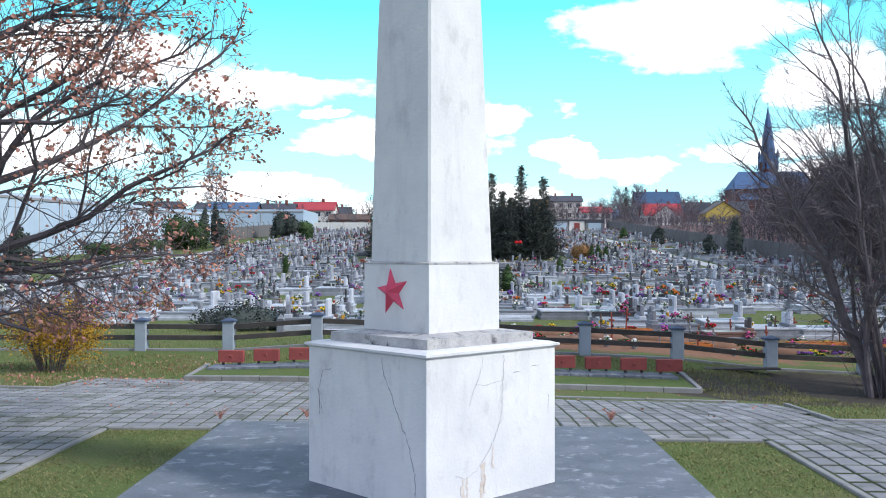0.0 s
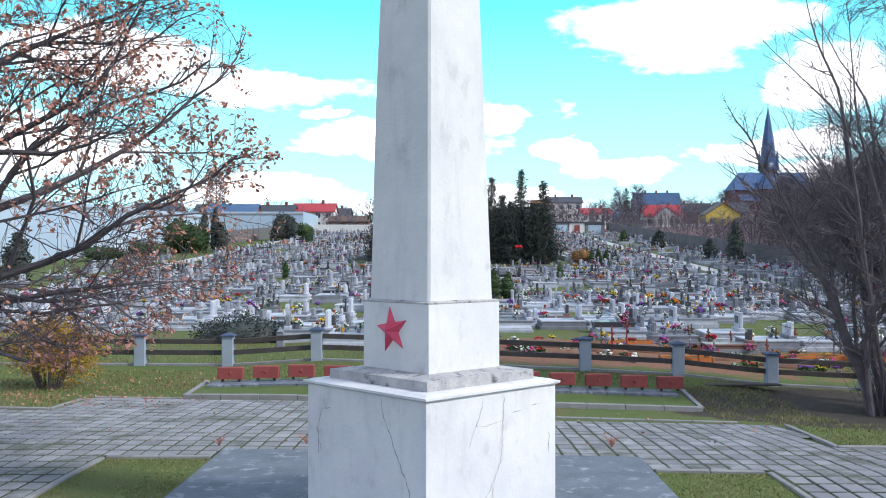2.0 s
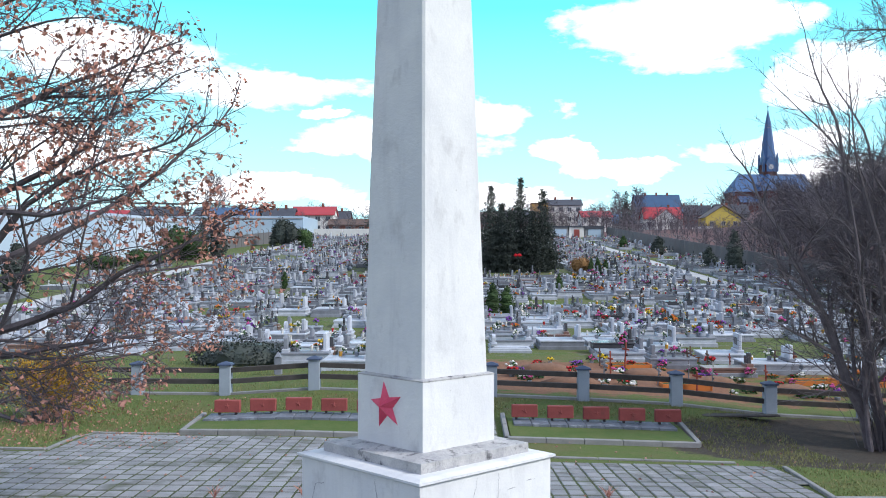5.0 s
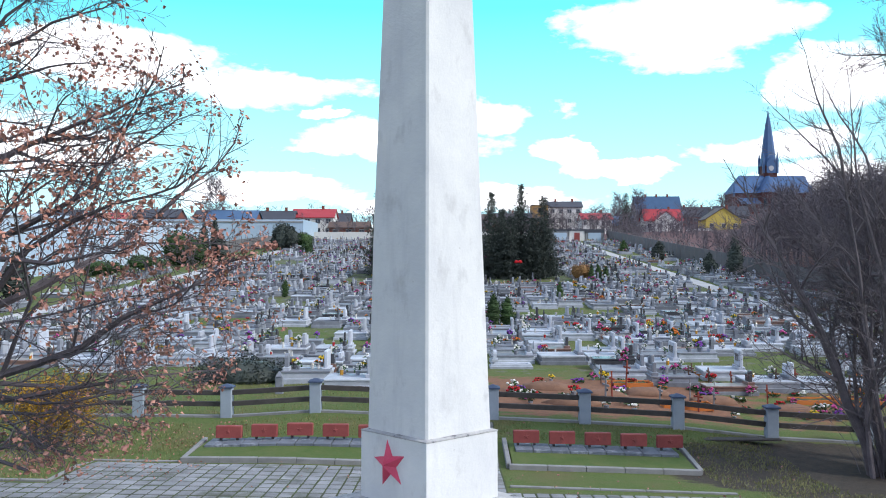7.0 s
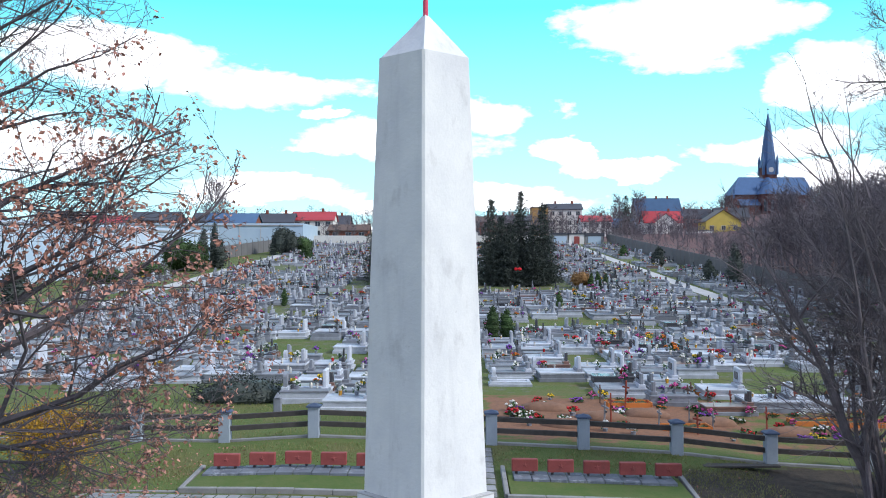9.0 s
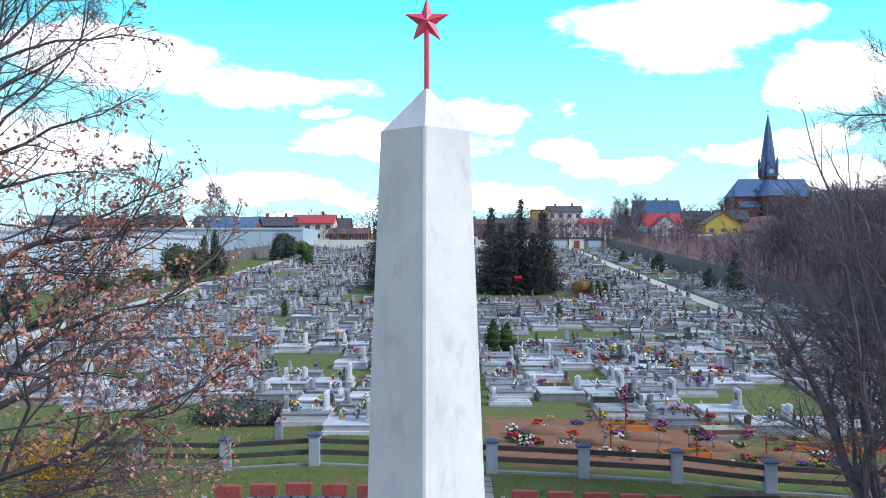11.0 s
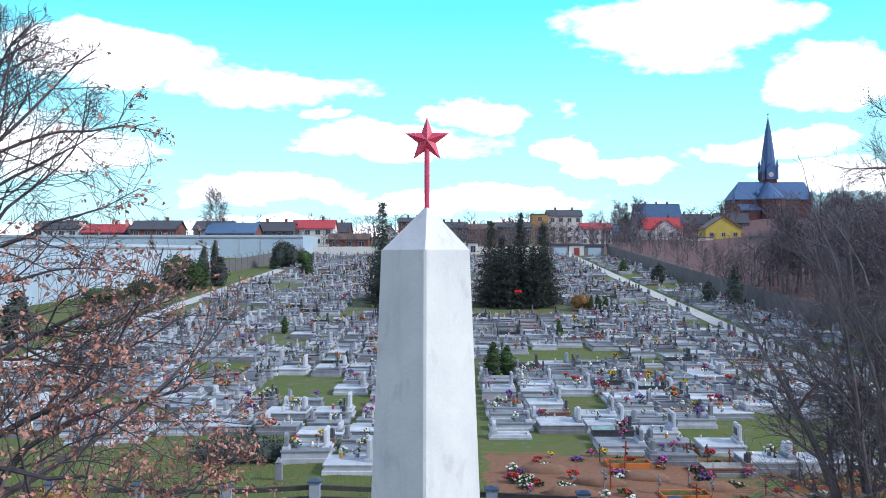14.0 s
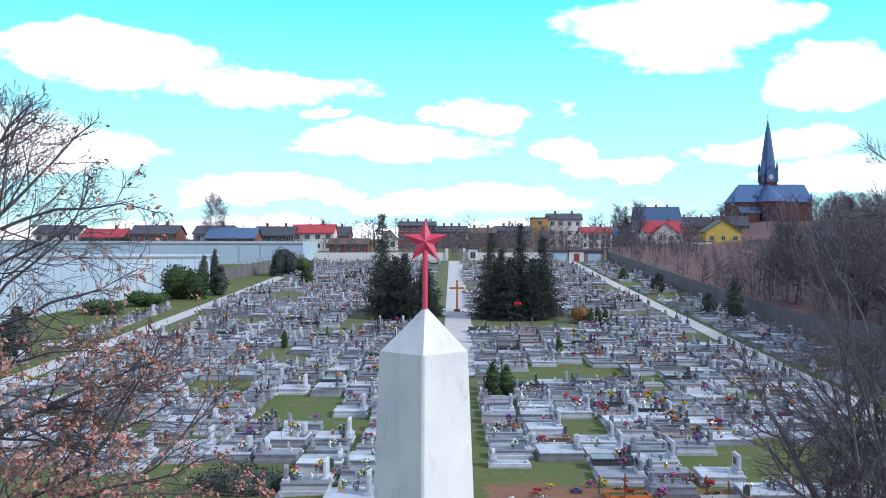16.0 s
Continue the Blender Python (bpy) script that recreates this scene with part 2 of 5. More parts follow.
M["ground"] = ground_material()


# ---------------------------------------------------------------- mesh tools
class Build:
    """Collects vertices and faces for one mesh."""

    def __init__(self):
        self.v, self.f, self.mi, self.cur = [], [], [], 0

    def add(self, verts, faces):
        n = len(self.v)
        self.v += [tuple(p) for p in verts]
        self.f += [tuple(i + n for i in q) for q in faces]
        self.mi += [self.cur] * len(faces)
        return self

    def box(self, x0, x1, y0, y1, z0, z1, bevel=0.0, rot=None, at=None):
        b = min(bevel, (x1 - x0) / 2.2, (y1 - y0) / 2.2)
        if b > 0:
            vs = []
            zs = [(z0, 0), (z1 - b, 0), (z1, b)]
            for z, i in zs:
                c = b if i == 0 else 1.6 * b
                vs += [(x0 + c, y0 + i, z), (x1 - c, y0 + i, z), (x1 - i, y0 + c, z), (x1 - i, y1 - c, z), (x1 - c, y1 - i, z), (x0 + c, y1 - i, z), (x0 + i, y1 - c, z), (x0 + i, y0 + c, z)]
            fs = [(k + i, k + (i + 1) % 8, k + 8 + (i + 1) % 8, k + 8 + i) for k in (0, 8) for i in range(8)]
            fs += [tuple(range(16, 24)), tuple(range(7, -1, -1))]
        else:
            vs = [(x, y, z) for z in (z0, z1) for x, y in ((x0, y0), (x1, y0), (x1, y1), (x0, y1))]
            fs = [(0, 1, 5, 4), (1, 2, 6, 5), (2, 3, 7, 6), (3, 0, 4, 7), (4, 5, 6, 7), (3, 2, 1, 0)]
        if rot is not None or at is not None:
            m = (at or Matrix()) if rot is None else Matrix.Rotation(rot, 4, "Z")
            if rot is not None and at is not None:
                m = at @ m
            vs = [m @ Vector(p) for p in vs]
        return self.add(vs, fs)

    def frustum(self, s0, s1, z0, z1, rot=0.0, sides=4, cx=0, cy=0, cap=True):
        """A tapered prism; s: the distance from the axis to a corner."""
        vs = []
        for s, z in ((s0, z0), (s1, z1)):
            for i in range(sides):
                a = rot + 2 * math.pi * i / sides
                vs.append((cx + s * math.cos(a), cy + s * math.sin(a), z))
        fs = [(i, (i + 1) % sides, sides + (i + 1) % sides, sides + i) for i in range(sides)]
        if cap:
            fs += [tuple(range(sides, 2 * sides)), tuple(range(sides - 1, -1, -1))]
        return self.add(vs, fs)

    def tube(self, pts, radii, sides=5):
        n0 = len(self.v)
        prev = None
        for i, p in enumerate(pts):
            d = (pts[min(i + 1, len(pts) - 1)] - pts[max(i - 1, 0)])
            d = d.normalized() if d.length > 1e-9 else Vector((0, 0, 1))
            u = d.orthogonal().normalized() if prev is None else (prev - d * prev.dot(d)).normalized()
            prev = u
            w = d.cross(u)
            for k in range(sides):
                a = 2 * math.pi * k / sides
                self.v.append(tuple(p + (u * math.cos(a) + w * math.sin(a)) * radii[i]))
        for i in range(len(pts) - 1):
            for k in range(sides):
                a, b = n0 + i * sides + k, n0 + i * sides + (k + 1) % sides
                self.f.append((a, b, b + sides, a + sides))
                self.mi.append(self.cur)
        return self

    def cyl(self, a, b, r, sides=8, r2=None):
        a, b = Vector(a), Vector(b)
        n = len(self.v)
        self.tube([a, b], [r, r if r2 is None else r2], sides)
        self.f += [tuple(range(n + sides - 1, n - 1, -1)), tuple(range(n + sides, n + 2 * sides))]
        self.mi += [self.cur] * 2
        return self

    def blob(self, c, rx, ry, rz, rng, rough=0.25, rings=4, seg=7):
        vs = [(c[0], c[1], c[2] - rz)]
        for i in range(1, rings):
            ph = -math.pi / 2 + math.pi * i / rings
            for k in range(seg):
                th = 2 * math.pi * (k + 0.5 * (i % 2)) / seg
                q = 1 + rng.uniform(-rough, rough)
                vs.append((c[0] + rx * q * math.cos(ph) * math.cos(th), c[1] + ry * q * math.cos(ph) * math.sin(th), c[2] + rz * q * math.sin(ph)))
        vs.append((c[0], c[1], c[2] + rz))
        fs = [(0, 1 + (k + 1) % seg, 1 + k) for k in range(seg)]
        for i in range(rings - 2):
            o = 1 + i * seg
            fs += [(o + k, o + (k + 1) % seg, o + seg + (k + 1) % seg, o + seg + k) for k in range(seg)]
        o, t = 1 + (rings - 2) * seg, len(vs) - 1
        fs += [(o + k, o + (k + 1) % seg, t) for k in range(seg)]
        return self.add(vs, fs)

    def put(self, other, m):
        """Adds another build, moved by m."""
        n = len(self.v)
        self.v += [tuple(m @ Vector(p)) for p in other.v]
        self.f += [tuple(i + n for i in q) for q in other.f]
        self.mi += list(other.mi)
        return self

    def mesh(self, name, mats):
        me = bpy.data.meshes.new(name)
        me.from_pydata(self.v, [], self.f)
        for m in (mats if isinstance(mats, (list, tuple)) else [mats]):
            me.materials.append(m)
        if any(self.mi):
            me.polygons.foreach_set("material_index", self.mi)
        me.update()
        return me


def empty(name, m=None):
    o = new(name)
    o.empty_display_size = 0.2
    if m is not None:
        o.matrix_world = m
    return o


def part(name, b, mats, parent=None, label="", smooth=False):
    o = new(name, b.mesh(name, mats) if isinstance(b, Build) else b)
    if smooth:
        o.data.shade_smooth()
    if parent is not None:
        o.parent = parent
    if label:
        o["label"] = label
    return o


# ---------------------------------------------------------------- the lie of the land
GY = [-300, 8, 14, 17, 23.7, 28.4, 36, 43, 60, 77, 110, 150, 195, 260, 360, 450, 700, 1600]
GZ = [0, 0, -0.03, -0.13, -0.52, -0.13, -0.1, -0.05, 0.3, 1.2, 3.0, 5.3, 8.0, 10.5, 13, 17, 18, 6]


def land(x, y):
    z = float(np.interp(y, GY, GZ))
    tilt = float(np.interp(y, [14, 18, 23], [0, -0.012, -0.026])) * max(-14, min(14, x))
    ridge = float(np.interp(x, [-14, -9.6, -6.9, -4.1, 0, 4, 6.7, 9.4, 13], [-0.06, -0.04, -0.04, 0.16, 0.05, -0.08, -0.19, -0.46, -0.6]))
    k = float(np.interp(y, [22.5, 27], [0, 1]))
    z += (tilt * (1 - k) + ridge * k) * float(np.interp(y, [30, 44], [1, 0]))
    k = max(0.0, min(1.0, (x - 33) / 60))
    z += k * k * (3 - 2 * k) * max(0.0, min(1.0, (y - 40) / 100)) * 1.5
    k = max(0.0, min(1.0, (x / max(y, 1.0) - 0.36) / 0.12))
    z += k * k * (3 - 2 * k) * float(np.interp(y, [60, 120, 230, 330], [0, 6, 6, 0]))
    k = max(0.0, min(1.0, (x - 95) / 50))
    z += k * k * (3 - 2 * k) * max(0.0, min(1.0, (y - 150) / 220)) * 7
    return z


def build_ground():
    xs = np.unique(np.concatenate([np.linspace(-900, -60, 22), np.linspace(-60, -16, 45), np.linspace(-16, 16, 81), np.linspace(16, 60, 45), np.linspace(60, 900, 30)]))
    ys = np.unique(np.concatenate([np.linspace(-300, 5, 12), np.linspace(5, 45, 101), np.linspace(45, 200, 125), np.linspace(200, 460, 40), np.linspace(460, 1600, 14)]))
    v = [(float(x), float(y), land(x, y)) for y in ys for x in xs]
    nx = len(xs)
    f = [(j * nx + i, j * nx + i + 1, (j + 1) * nx + i + 1, (j + 1) * nx + i) for j in range(len(ys) - 1) for i in range(nx - 1)]
    me = bpy.data.meshes.new("ground")
    me.from_pydata(v, [], f)
    me.materials.append(M["ground"])
    ca = me.color_attributes.new("soil", "FLOAT_COLOR", "POINT")
    buf = np.zeros((len(v), 4), dtype=np.float32)
    for i, (x, y, z) in enumerate(v):
        g = 0.56 if 72 < y < 198 and -29 < x < 23.5 else (0.42 if 38 < y < 198 and -42 < x < 33 else 0.0)
        if y > 205:
            g = 0.3
        r = 1.0 if (1.6 < x < 9.5 and 30.0 < y < 37.5) else (0.62 if (1 < x < 16 and 29 < y < 38.5) else 0)
        # darker ground in an oval round the many-stemmed tree, fading outwards
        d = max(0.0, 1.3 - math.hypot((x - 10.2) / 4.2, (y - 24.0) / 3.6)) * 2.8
        b = 0.9 if x > 33 and y > 45 else 0.0
        if y > 230:
            b = 0.6 if x < 33 else 1.0
        buf[i] = (g, r, d, b)
    ca.data.foreach_set("color", buf.ravel())
    me.shade_smooth()
    return tagged(new("ground", me), "patchy spring lawn with bare soil and gravel", "ground", kind="structure")


build_ground()

# ---------------------------------------------------------------- the monument
CX, CY = -0.26, 11.53
TURNED = radians(-0.8)


def crack(b, pts, w, y):
    """A thin dark seam on the plane at y; pts: places along the face and up it."""
    rng = random.Random(int(abs(pts[0][0]) * 977 + abs(pts[0][1]) * 131))
    fine = [pts[0]]
    for (x0, z0), (x1, z1) in zip(pts, pts[1:]):
        n = max(1, round(math.hypot(x1 - x0, z1 - z0) / 0.045))
        fine += [(x0 + (x1 - x0) * k / n + rng.gauss(0, 0.011), z0 + (z1 - z0) * k / n + rng.gauss(0, 0.006)) for k in range(1, n + 1)]
    full = w
    for (x0, z0), (x1, z1) in zip(fine, fine[1:]):
        w = full * rng.uniform(0.35, 1.25)
        d = Vector((x1 - x0, z1 - z0)).normalized()
        nx, nz = -d.y * w / 2, d.x * w / 2
        b.add([(x0 - nx, y, z0 - nz), (x1 - nx, y, z1 - nz), (x1 + nx, y, z1 + nz), (x0 + nx, y, z0 + nz)], [(0, 1, 2, 3)])
    return b


def star_mesh(r, depth, back):
    """A five-pointed star with raised ridges, in the xz plane, its face towards -y."""
    b = Build()
    vs = [(0, -depth, 0)]
    for i in range(10):
        a = math.pi / 2 + i * math.pi / 5
        q = r if i % 2 == 0 else r * 0.40
        vs.append((q * math.cos(a), 0, q * math.sin(a)))
    vs.append((0, depth if back else 0.0, 0))
    fs = [(0, 1 + i, 1 + (i + 1) % 10) for i in range(10)] + [(11, 1 + (i + 1) % 10, 1 + i) for i in range(10)]
    return b.add(vs, fs)


def build_monument():
    ob = tagged(empty("obelisk", pose(CX, CY, 0, 0, 0, math.degrees(TURNED))), "white plastered obelisk with cracked plinth and pyramid top", "monument")
    q = math.pi / 2
    r2 = math.sqrt(2)
    sp = 2.12
    part("plinth", Build().frustum(sp / r2, sp / r2, -0.1, 1.655, 0), M["plaster"], ob)
    part("cornice", Build().frustum((sp + 0.0) / r2, (sp + 0.09) / r2, 1.655, 1.68, 0).frustum((sp + 0.09) / r2, (sp + 0.09) / r2, 1.68, 1.705, 0).frustum((sp + 0.07) / r2, (sp - 0.1) / r2, 1.705, 1.73, 0), M["plaster"], ob)
    part("step", Build().frustum(1.75 / r2, 1.745 / r2, 1.72, 1.84, 0).frustum(1.745 / r2, 1.25 / r2, 1.84, 1.875, 0), M["old_concrete"], ob, "rough stained concrete step")
    part("pedestal_block", Build().frustum(1.165 / r2, 1.16 / r2, 1.86, 2.675, 0), M["plaster"], ob)
    part("coping", Build().frustum(1.166 / r2, 1.17 / r2, 2.66, 2.676, 0).frustum(1.17 / r2, 1.05 / r2, 2.676, 2.695, 0), M["old_concrete"], ob, "grimy worn top edge of the block")
    # the shaft tapers, its edges a little worn
    b = Build()
    n = 14
    ring = []
    for k in range(n + 1):
        t = k / n
        s = (1.05 * (1 - t) + 0.742 * t) / r2
        for i in range(4):
            a = q * i
            for da in (-0.018, 0.018):
                w = s * (1 - 0.012) + (0.036 * min(1.0, 2.2 * t) if i == 2 else 0.0)
                ring.append((w * math.cos(a) - da * math.sin(a), w * math.sin(a) + da * math.cos(a), 2.685 + t * (7.89 - 2.685)))
    fs = [(k * 8 + i, k * 8 + (i + 1) % 8, (k + 1) * 8 + (i + 1) % 8, (k + 1) * 8 + i) for k in range(n) for i in range(8)]
    part("shaft", b.add(ring, fs), M["plaster"], ob)
    part("pyramid_top", Build().frustum(0.735 / r2, 0.03, 7.888, 8.41, 0).add([(-0.735 / r2 - 0.03, 0, 7.888), (0, -0.735 / r2, 7.888), (0, 0.735 / r2, 7.888), (-0.02, 0, 8.405)], [(0, 1, 3), (2, 0, 3), (0, 2, 1)]), M["plaster"], ob)
    part("star_pole", Build().cyl((0, 0, 8.38), (0, 0, 9.12), 0.032, 10), M["red_paint"], ob, "red painted iron pole")
    st = part("top_star", star_mesh(0.285, 0.055, True), M["red_paint"], ob, "red metal five-pointed star")
    st.matrix_local = pose(0, -0.0, 9.225, 0, 0, 1)
    # wall star on the face that looks to -x -y
    st = part("wall_star", star_mesh(0.29, 0.11, False), M["red_paint"], ob, "red star with raised ridges")
    nrm = Vector((-1, -1, 0)).normalized()
    st.matrix_local = Matrix.Translation(nrm * 0.583 + Vector((-0.035, 0.035, 2.335))) @ Matrix.Rotation(radians(-45), 4, "Z") @ Matrix.Rotation(radians(-9), 4, "Y")
    # cracks and rust runs on the plinth faces
    dark = mat("crack_shadow", (0.22, 0.22, 0.24), (0.42, 0.42, 0.43), 9, 0.95, 0)
    rust = mat("rust_run", (0.55, 0.46, 0.38), (0.72, 0.68, 0.63), 9, 0.9, 0)
    yf = -sp / 2 - 0.003

    def seam(pts, w, turn):
        o = part("crack", crack(Build(), pts, w, yf), dark, ob)
        o.matrix_local = Matrix.Rotation(radians(turn), 4, "Z")
    seam([(0.33, 1.62), (0.35, 1.46), (0.44, 1.30), (0.53, 1.12), (0.62, 0.98), (0.74, 0.78), (0.82, 0.62), (0.88, 0.40), (0.90, 0.1), (0.89, -0.05)], 0.016 * 0.8, -45)
    seam([(-0.62, 1.42), (-0.78, 1.38), (-0.86, 1.14), (-0.84, 0.98), (-0.78, 0.86)], 0.012 * 0.8, -45)
    seam([(-0.88, 1.16), (-0.84, 1.0), (-0.84, 0.84)], 0.018 * 0.8, -45)
    seam([(-0.20, 1.62), (-0.22, 1.48), (-0.30, 1.36), (-0.42, 1.1)], 0.009 * 0.6, 45)
    seam([(-0.34, 1.33), (-0.18, 1.30), (0.12, 1.34), (0.16, 1.62)], 0.009 * 0.6, 45)
    seam([(0.12, 1.34), (0.12, 1.0), (0.04, 0.78), (-0.1, 0.55), (-0.3, 0.36), (-0.5, 0.30), (-0.62, 0.34)], 0.009 * 0.6, 45)
    seam([(0.3, 1.40), (0.42, 1.42)], 0.012 * 0.6, 45)
    seam([(0.62, 1.45), (0.78, 1.46)], 0.014 * 0.6, 45)
    seam([(0.93, 1.1), (0.95, 0.85)], 0.012 * 0.6, 45)
    rng = random.Random(4)
    for x, z, l, w in ((-0.52, 0.30, 0.42, 0.05), (-0.46, 0.31, 0.36, 0.03), (-0.22, 0.42, 0.40, 0.06), (-0.17, 0.44, 0.36, 0.03), (-0.04, 0.60, 0.25, 0.03)):
        o = part("rust_stain", crack(Build(), [(x, z), (x + 0.01, z - l * 0.5), (x - 0.005, z - l)], w, yf - 0.001), rust, ob)
        o.matrix_local = Matrix.Rotation(radians(45), 4, "Z")
    return ob


build_monument()
b = Build().add([(x, y, z) for z in (-0.35, 0.012) for x, y in ((-3.85, 6.8), (3.0, 6.8), (2.98, 15.15), (-3.8, 15.75))],
                [(0, 1, 5, 4), (1, 2, 6, 5), (2, 3, 7, 6), (3, 0, 4, 7), (4, 5, 6, 7), (3, 2, 1, 0)])
tagged(part("monument_base", b, M["slab"]), "grey screeded concrete base round the obelisk", "base", kind="structure")


# ---------------------------------------------------------------- kerbs and beds
def kerb_run(a, b_, h, w=0.1, depth=0.25):
    """Kerb stones one metre long from a to b_, each stone a piece of the kerb."""
    top = empty("kerb")
    tagged(top, "weathered grey concrete kerb along the paving", "kerb", kind="structure")
    a, b_ = Vector(a), Vector(b_)
    n = max(1, round((b_ - a).length))
    d = (b_ - a) / n
    ang = math.atan2(d.y, d.x)
    for i in range(n):
        p, q2 = a + d * i, a + d * (i + 1)
        z0, z1 = land(p.x, p.y), land(q2.x, q2.y)
        s = Build().box(0, d.length - 0.012, -w / 2, w / 2, -depth, h, 0.012)
        o = part("kerb_stone", s, M["kerb"], top)
        o.matrix_local = Matrix.Translation((p.x, p.y, (z0 + z1) / 2)) @ Matrix.Rotation(ang, 4, "Z") @ Matrix.Rotation(-math.atan2(z1 - z0, d.length), 4, "Y")
    return top


for a, c, h in (((-13.5, 20.7), (-8.85, 20.75), 0.06), ((-8.85, 20.75), (-8.95, 23.6), 0.06), ((-8.95, 23.65), (-6.75, 23.7), 0.06),
                ((6.7, 16.6), (7.15, 20.4), 0.1), ((6.7, 16.6), (13.5, 16.75), 0.08), ((-5.63, 7.5), (-5.63, 15.2), 0.045), ((4.72, 7.5), (4.72, 14.2), 0.045),
                ((-5.58, 15.25), (-3.9, 15.3), 0.045), ((3.05, 14.35), (4.66, 14.2), 0.045), ((1.3, 21.3), (6.3, 21.0), 0.05)):
    kerb_run(a, c, h)


def memorial_bed(x0, x1):
    """A raised kerbed bed: rim, a strip of slabs and five small red stones."""
    y0, y1 = 23.65, 26.0
    kerb_run((x0, y0), (x1, y0), 0.15, 0.16, 0.3)
    for x in (x0, x1):
        kerb_run((x, y0 + 0.08), (x, y1), 0.09, 0.12, 0.3)
    turf = Build()
    n = 8
    for i in range(n):
        xa, xb = x0 + 0.1 + (x1 - x0 - 0.2) * i / n, x0 + 0.1 + (x1 - x0 - 0.2) * (i + 1) / n
        turf.add([(xa, y0 + 0.09, land(xa, y0) + 0.12), (xb, y0 + 0.09, land(xb, y0) + 0.12), (xb, y1, land(xb, y1) + 0.06), (xa, y1, land(xa, y1) + 0.06)], [(0, 1, 2, 3)])
    tagged(part("bed_turf", turf, M["turf"]), "short grass filling the kerbed bed", "grass", kind="structure")
    strip = tagged(empty("slab_strip"), "row of grey concrete slabs under the red stones", "paving", kind="structure")
    m = 9
    for i in range(m):
        xa = x0 + 0.25 + (x1 - x0 - 0.5) * i / m
        xb = x0 + 0.25 + (x1 - x0 - 0.5) * (i + 1) / m - 0.02
        zc = (land(xa, 25.0) + land(xb, 25.0)) / 2 + 0.115
        part("slab", Build().box(xa, xb, 24.85, 25.75, zc - 0.1, zc + 0.03, 0.01), M["slab"], strip)


def red_stone(x, y):
    """A low red block with a tilted star plate, on two feet."""
    z = land(x, y) + 0.13
    o = tagged(empty("memorial_stone", pose(x, y, z)), "low red-painted memorial block on a concrete strip", "memorial stone", group="red memorial stones")
    part("block", Build().box(-0.345, 0.345, -0.09, 0.09, 0.07, 0.39, 0.015), M["red_stone"], o)
    for s in (-0.22, 0.22):
        part("foot", Build().box(s - 0.03, s + 0.03, -0.05, 0.05, 0.0, 0.075), M["rail"], o)
    p = part("star_relief", star_mesh(0.10, 0.018, False), M["red_stone"], o)
    p.matrix_local = pose(0, -0.092, 0.235)
    return o


memorial_bed(-6.75, -1.95)
memorial_bed(1.42, 6.2)
for i in range(5):
    red_stone(-5.98 + 0.955 * i, 25.45)
    red_stone(1.98 + 0.955 * i, 25.40)


# ---------------------------------------------------------------- the low fence
def fence_post(x, y):
    z = land(x, y)
    o = tagged(empty("fence_post", pose(x, y, z)), "grey-blue rendered concrete fence post with dark cap", "fence post", group="fence posts")
    part("shaft", Build().box(-0.17, 0.17, -0.17, 0.17, -0.3, 0.91, 0.015), M["post"], o)
    part("cap", Build().box(-0.215, 0.215, -0.215, 0.215, 0.91, 0.96, 0.01).frustum(0.29, 0.03, 0.96, 1.03, math.pi / 4), M["post_cap"], o)
    return o


def fence_rail(x0, y0, x1, y1, h):
    a, c = Vector((x0, y0, land(x0, y0) + h)), Vector((x1, y1, land(x1, y1) + h))
    d = (c - a).normalized()
    a, c = a + d * 0.175, c - d * 0.175
    l = (c - a).length
    o = part("fence_rail", Build().box(0, l, -0.05, 0.05, -0.075, 0.075, 0.012), M["rail"])
    o.matrix_world = Matrix.Translation(a) @ Matrix.Rotation(math.atan2(d.y, d.x), 4, "Z") @ Matrix.Rotation(-math.asin(d.z), 4, "Y")
    return tagged(o, "dark weathered timber rail between fence posts", "fence rail", group="fence rails")


def fence_y(x):
    return 28.35 - 0.055 * (x - 4.0)


POSTS = [-20.6, -17.85, -15.15, -12.4, -9.62, -6.88, -4.14, -1.35, 1.22, 3.95, 6.68, 9.4, 12.1, 14.8, 17.5]
for x in POSTS:
    fence_post(x, fence_y(x))
for a, c in zip(POSTS, POSTS[1:]):
    for h in (0.75, 0.41):
        fence_rail(a, fence_y(a), c, fence_y(c), h)
sill = tagged(empty("fence_sill"), "thin concrete sill under the fence", "sill", kind="structure")
for a, c in zip(POSTS, POSTS[1:]):
    za = (land(a, fence_y(a)) + land(c, fence_y(c))) / 2
    o = part("sill_stone", Build().box(0.18, c - a - 0.18, -0.09, 0.09, -0.2, 0.07, 0.01), M["kerb"], sill)
    o.matrix_local = Matrix.Translation((a, fence_y(a), land(a, fence_y(a)))) @ Matrix.Rotation(math.atan2(fence_y(c) - fence_y(a), c - a), 4, "Z") @ Matrix.Rotation(-math.atan2(land(c, fence_y(c)) - land(a, fence_y(a)), c - a), 4, "Y")


# ---------------------------------------------------------------- cemetery paths and walls
def strip(name, x_of, y0, y1, w, lift, material, label):
    b = Build()
    ys = np.arange(y0, y1 + 0.01, 3.0)
    vs = []
    for y in ys:
        for s in (-w / 2, w / 2):
            vs.append((x_of(y) + s, y, land(x_of(y) + s, y) + lift))
    fs = [(2 * i, 2 * i + 1, 2 * i + 3, 2 * i + 2) for i in range(len(ys) - 1)]
    return tagged(part(name, b.add(vs, fs), material), label, "path", kind="structure")


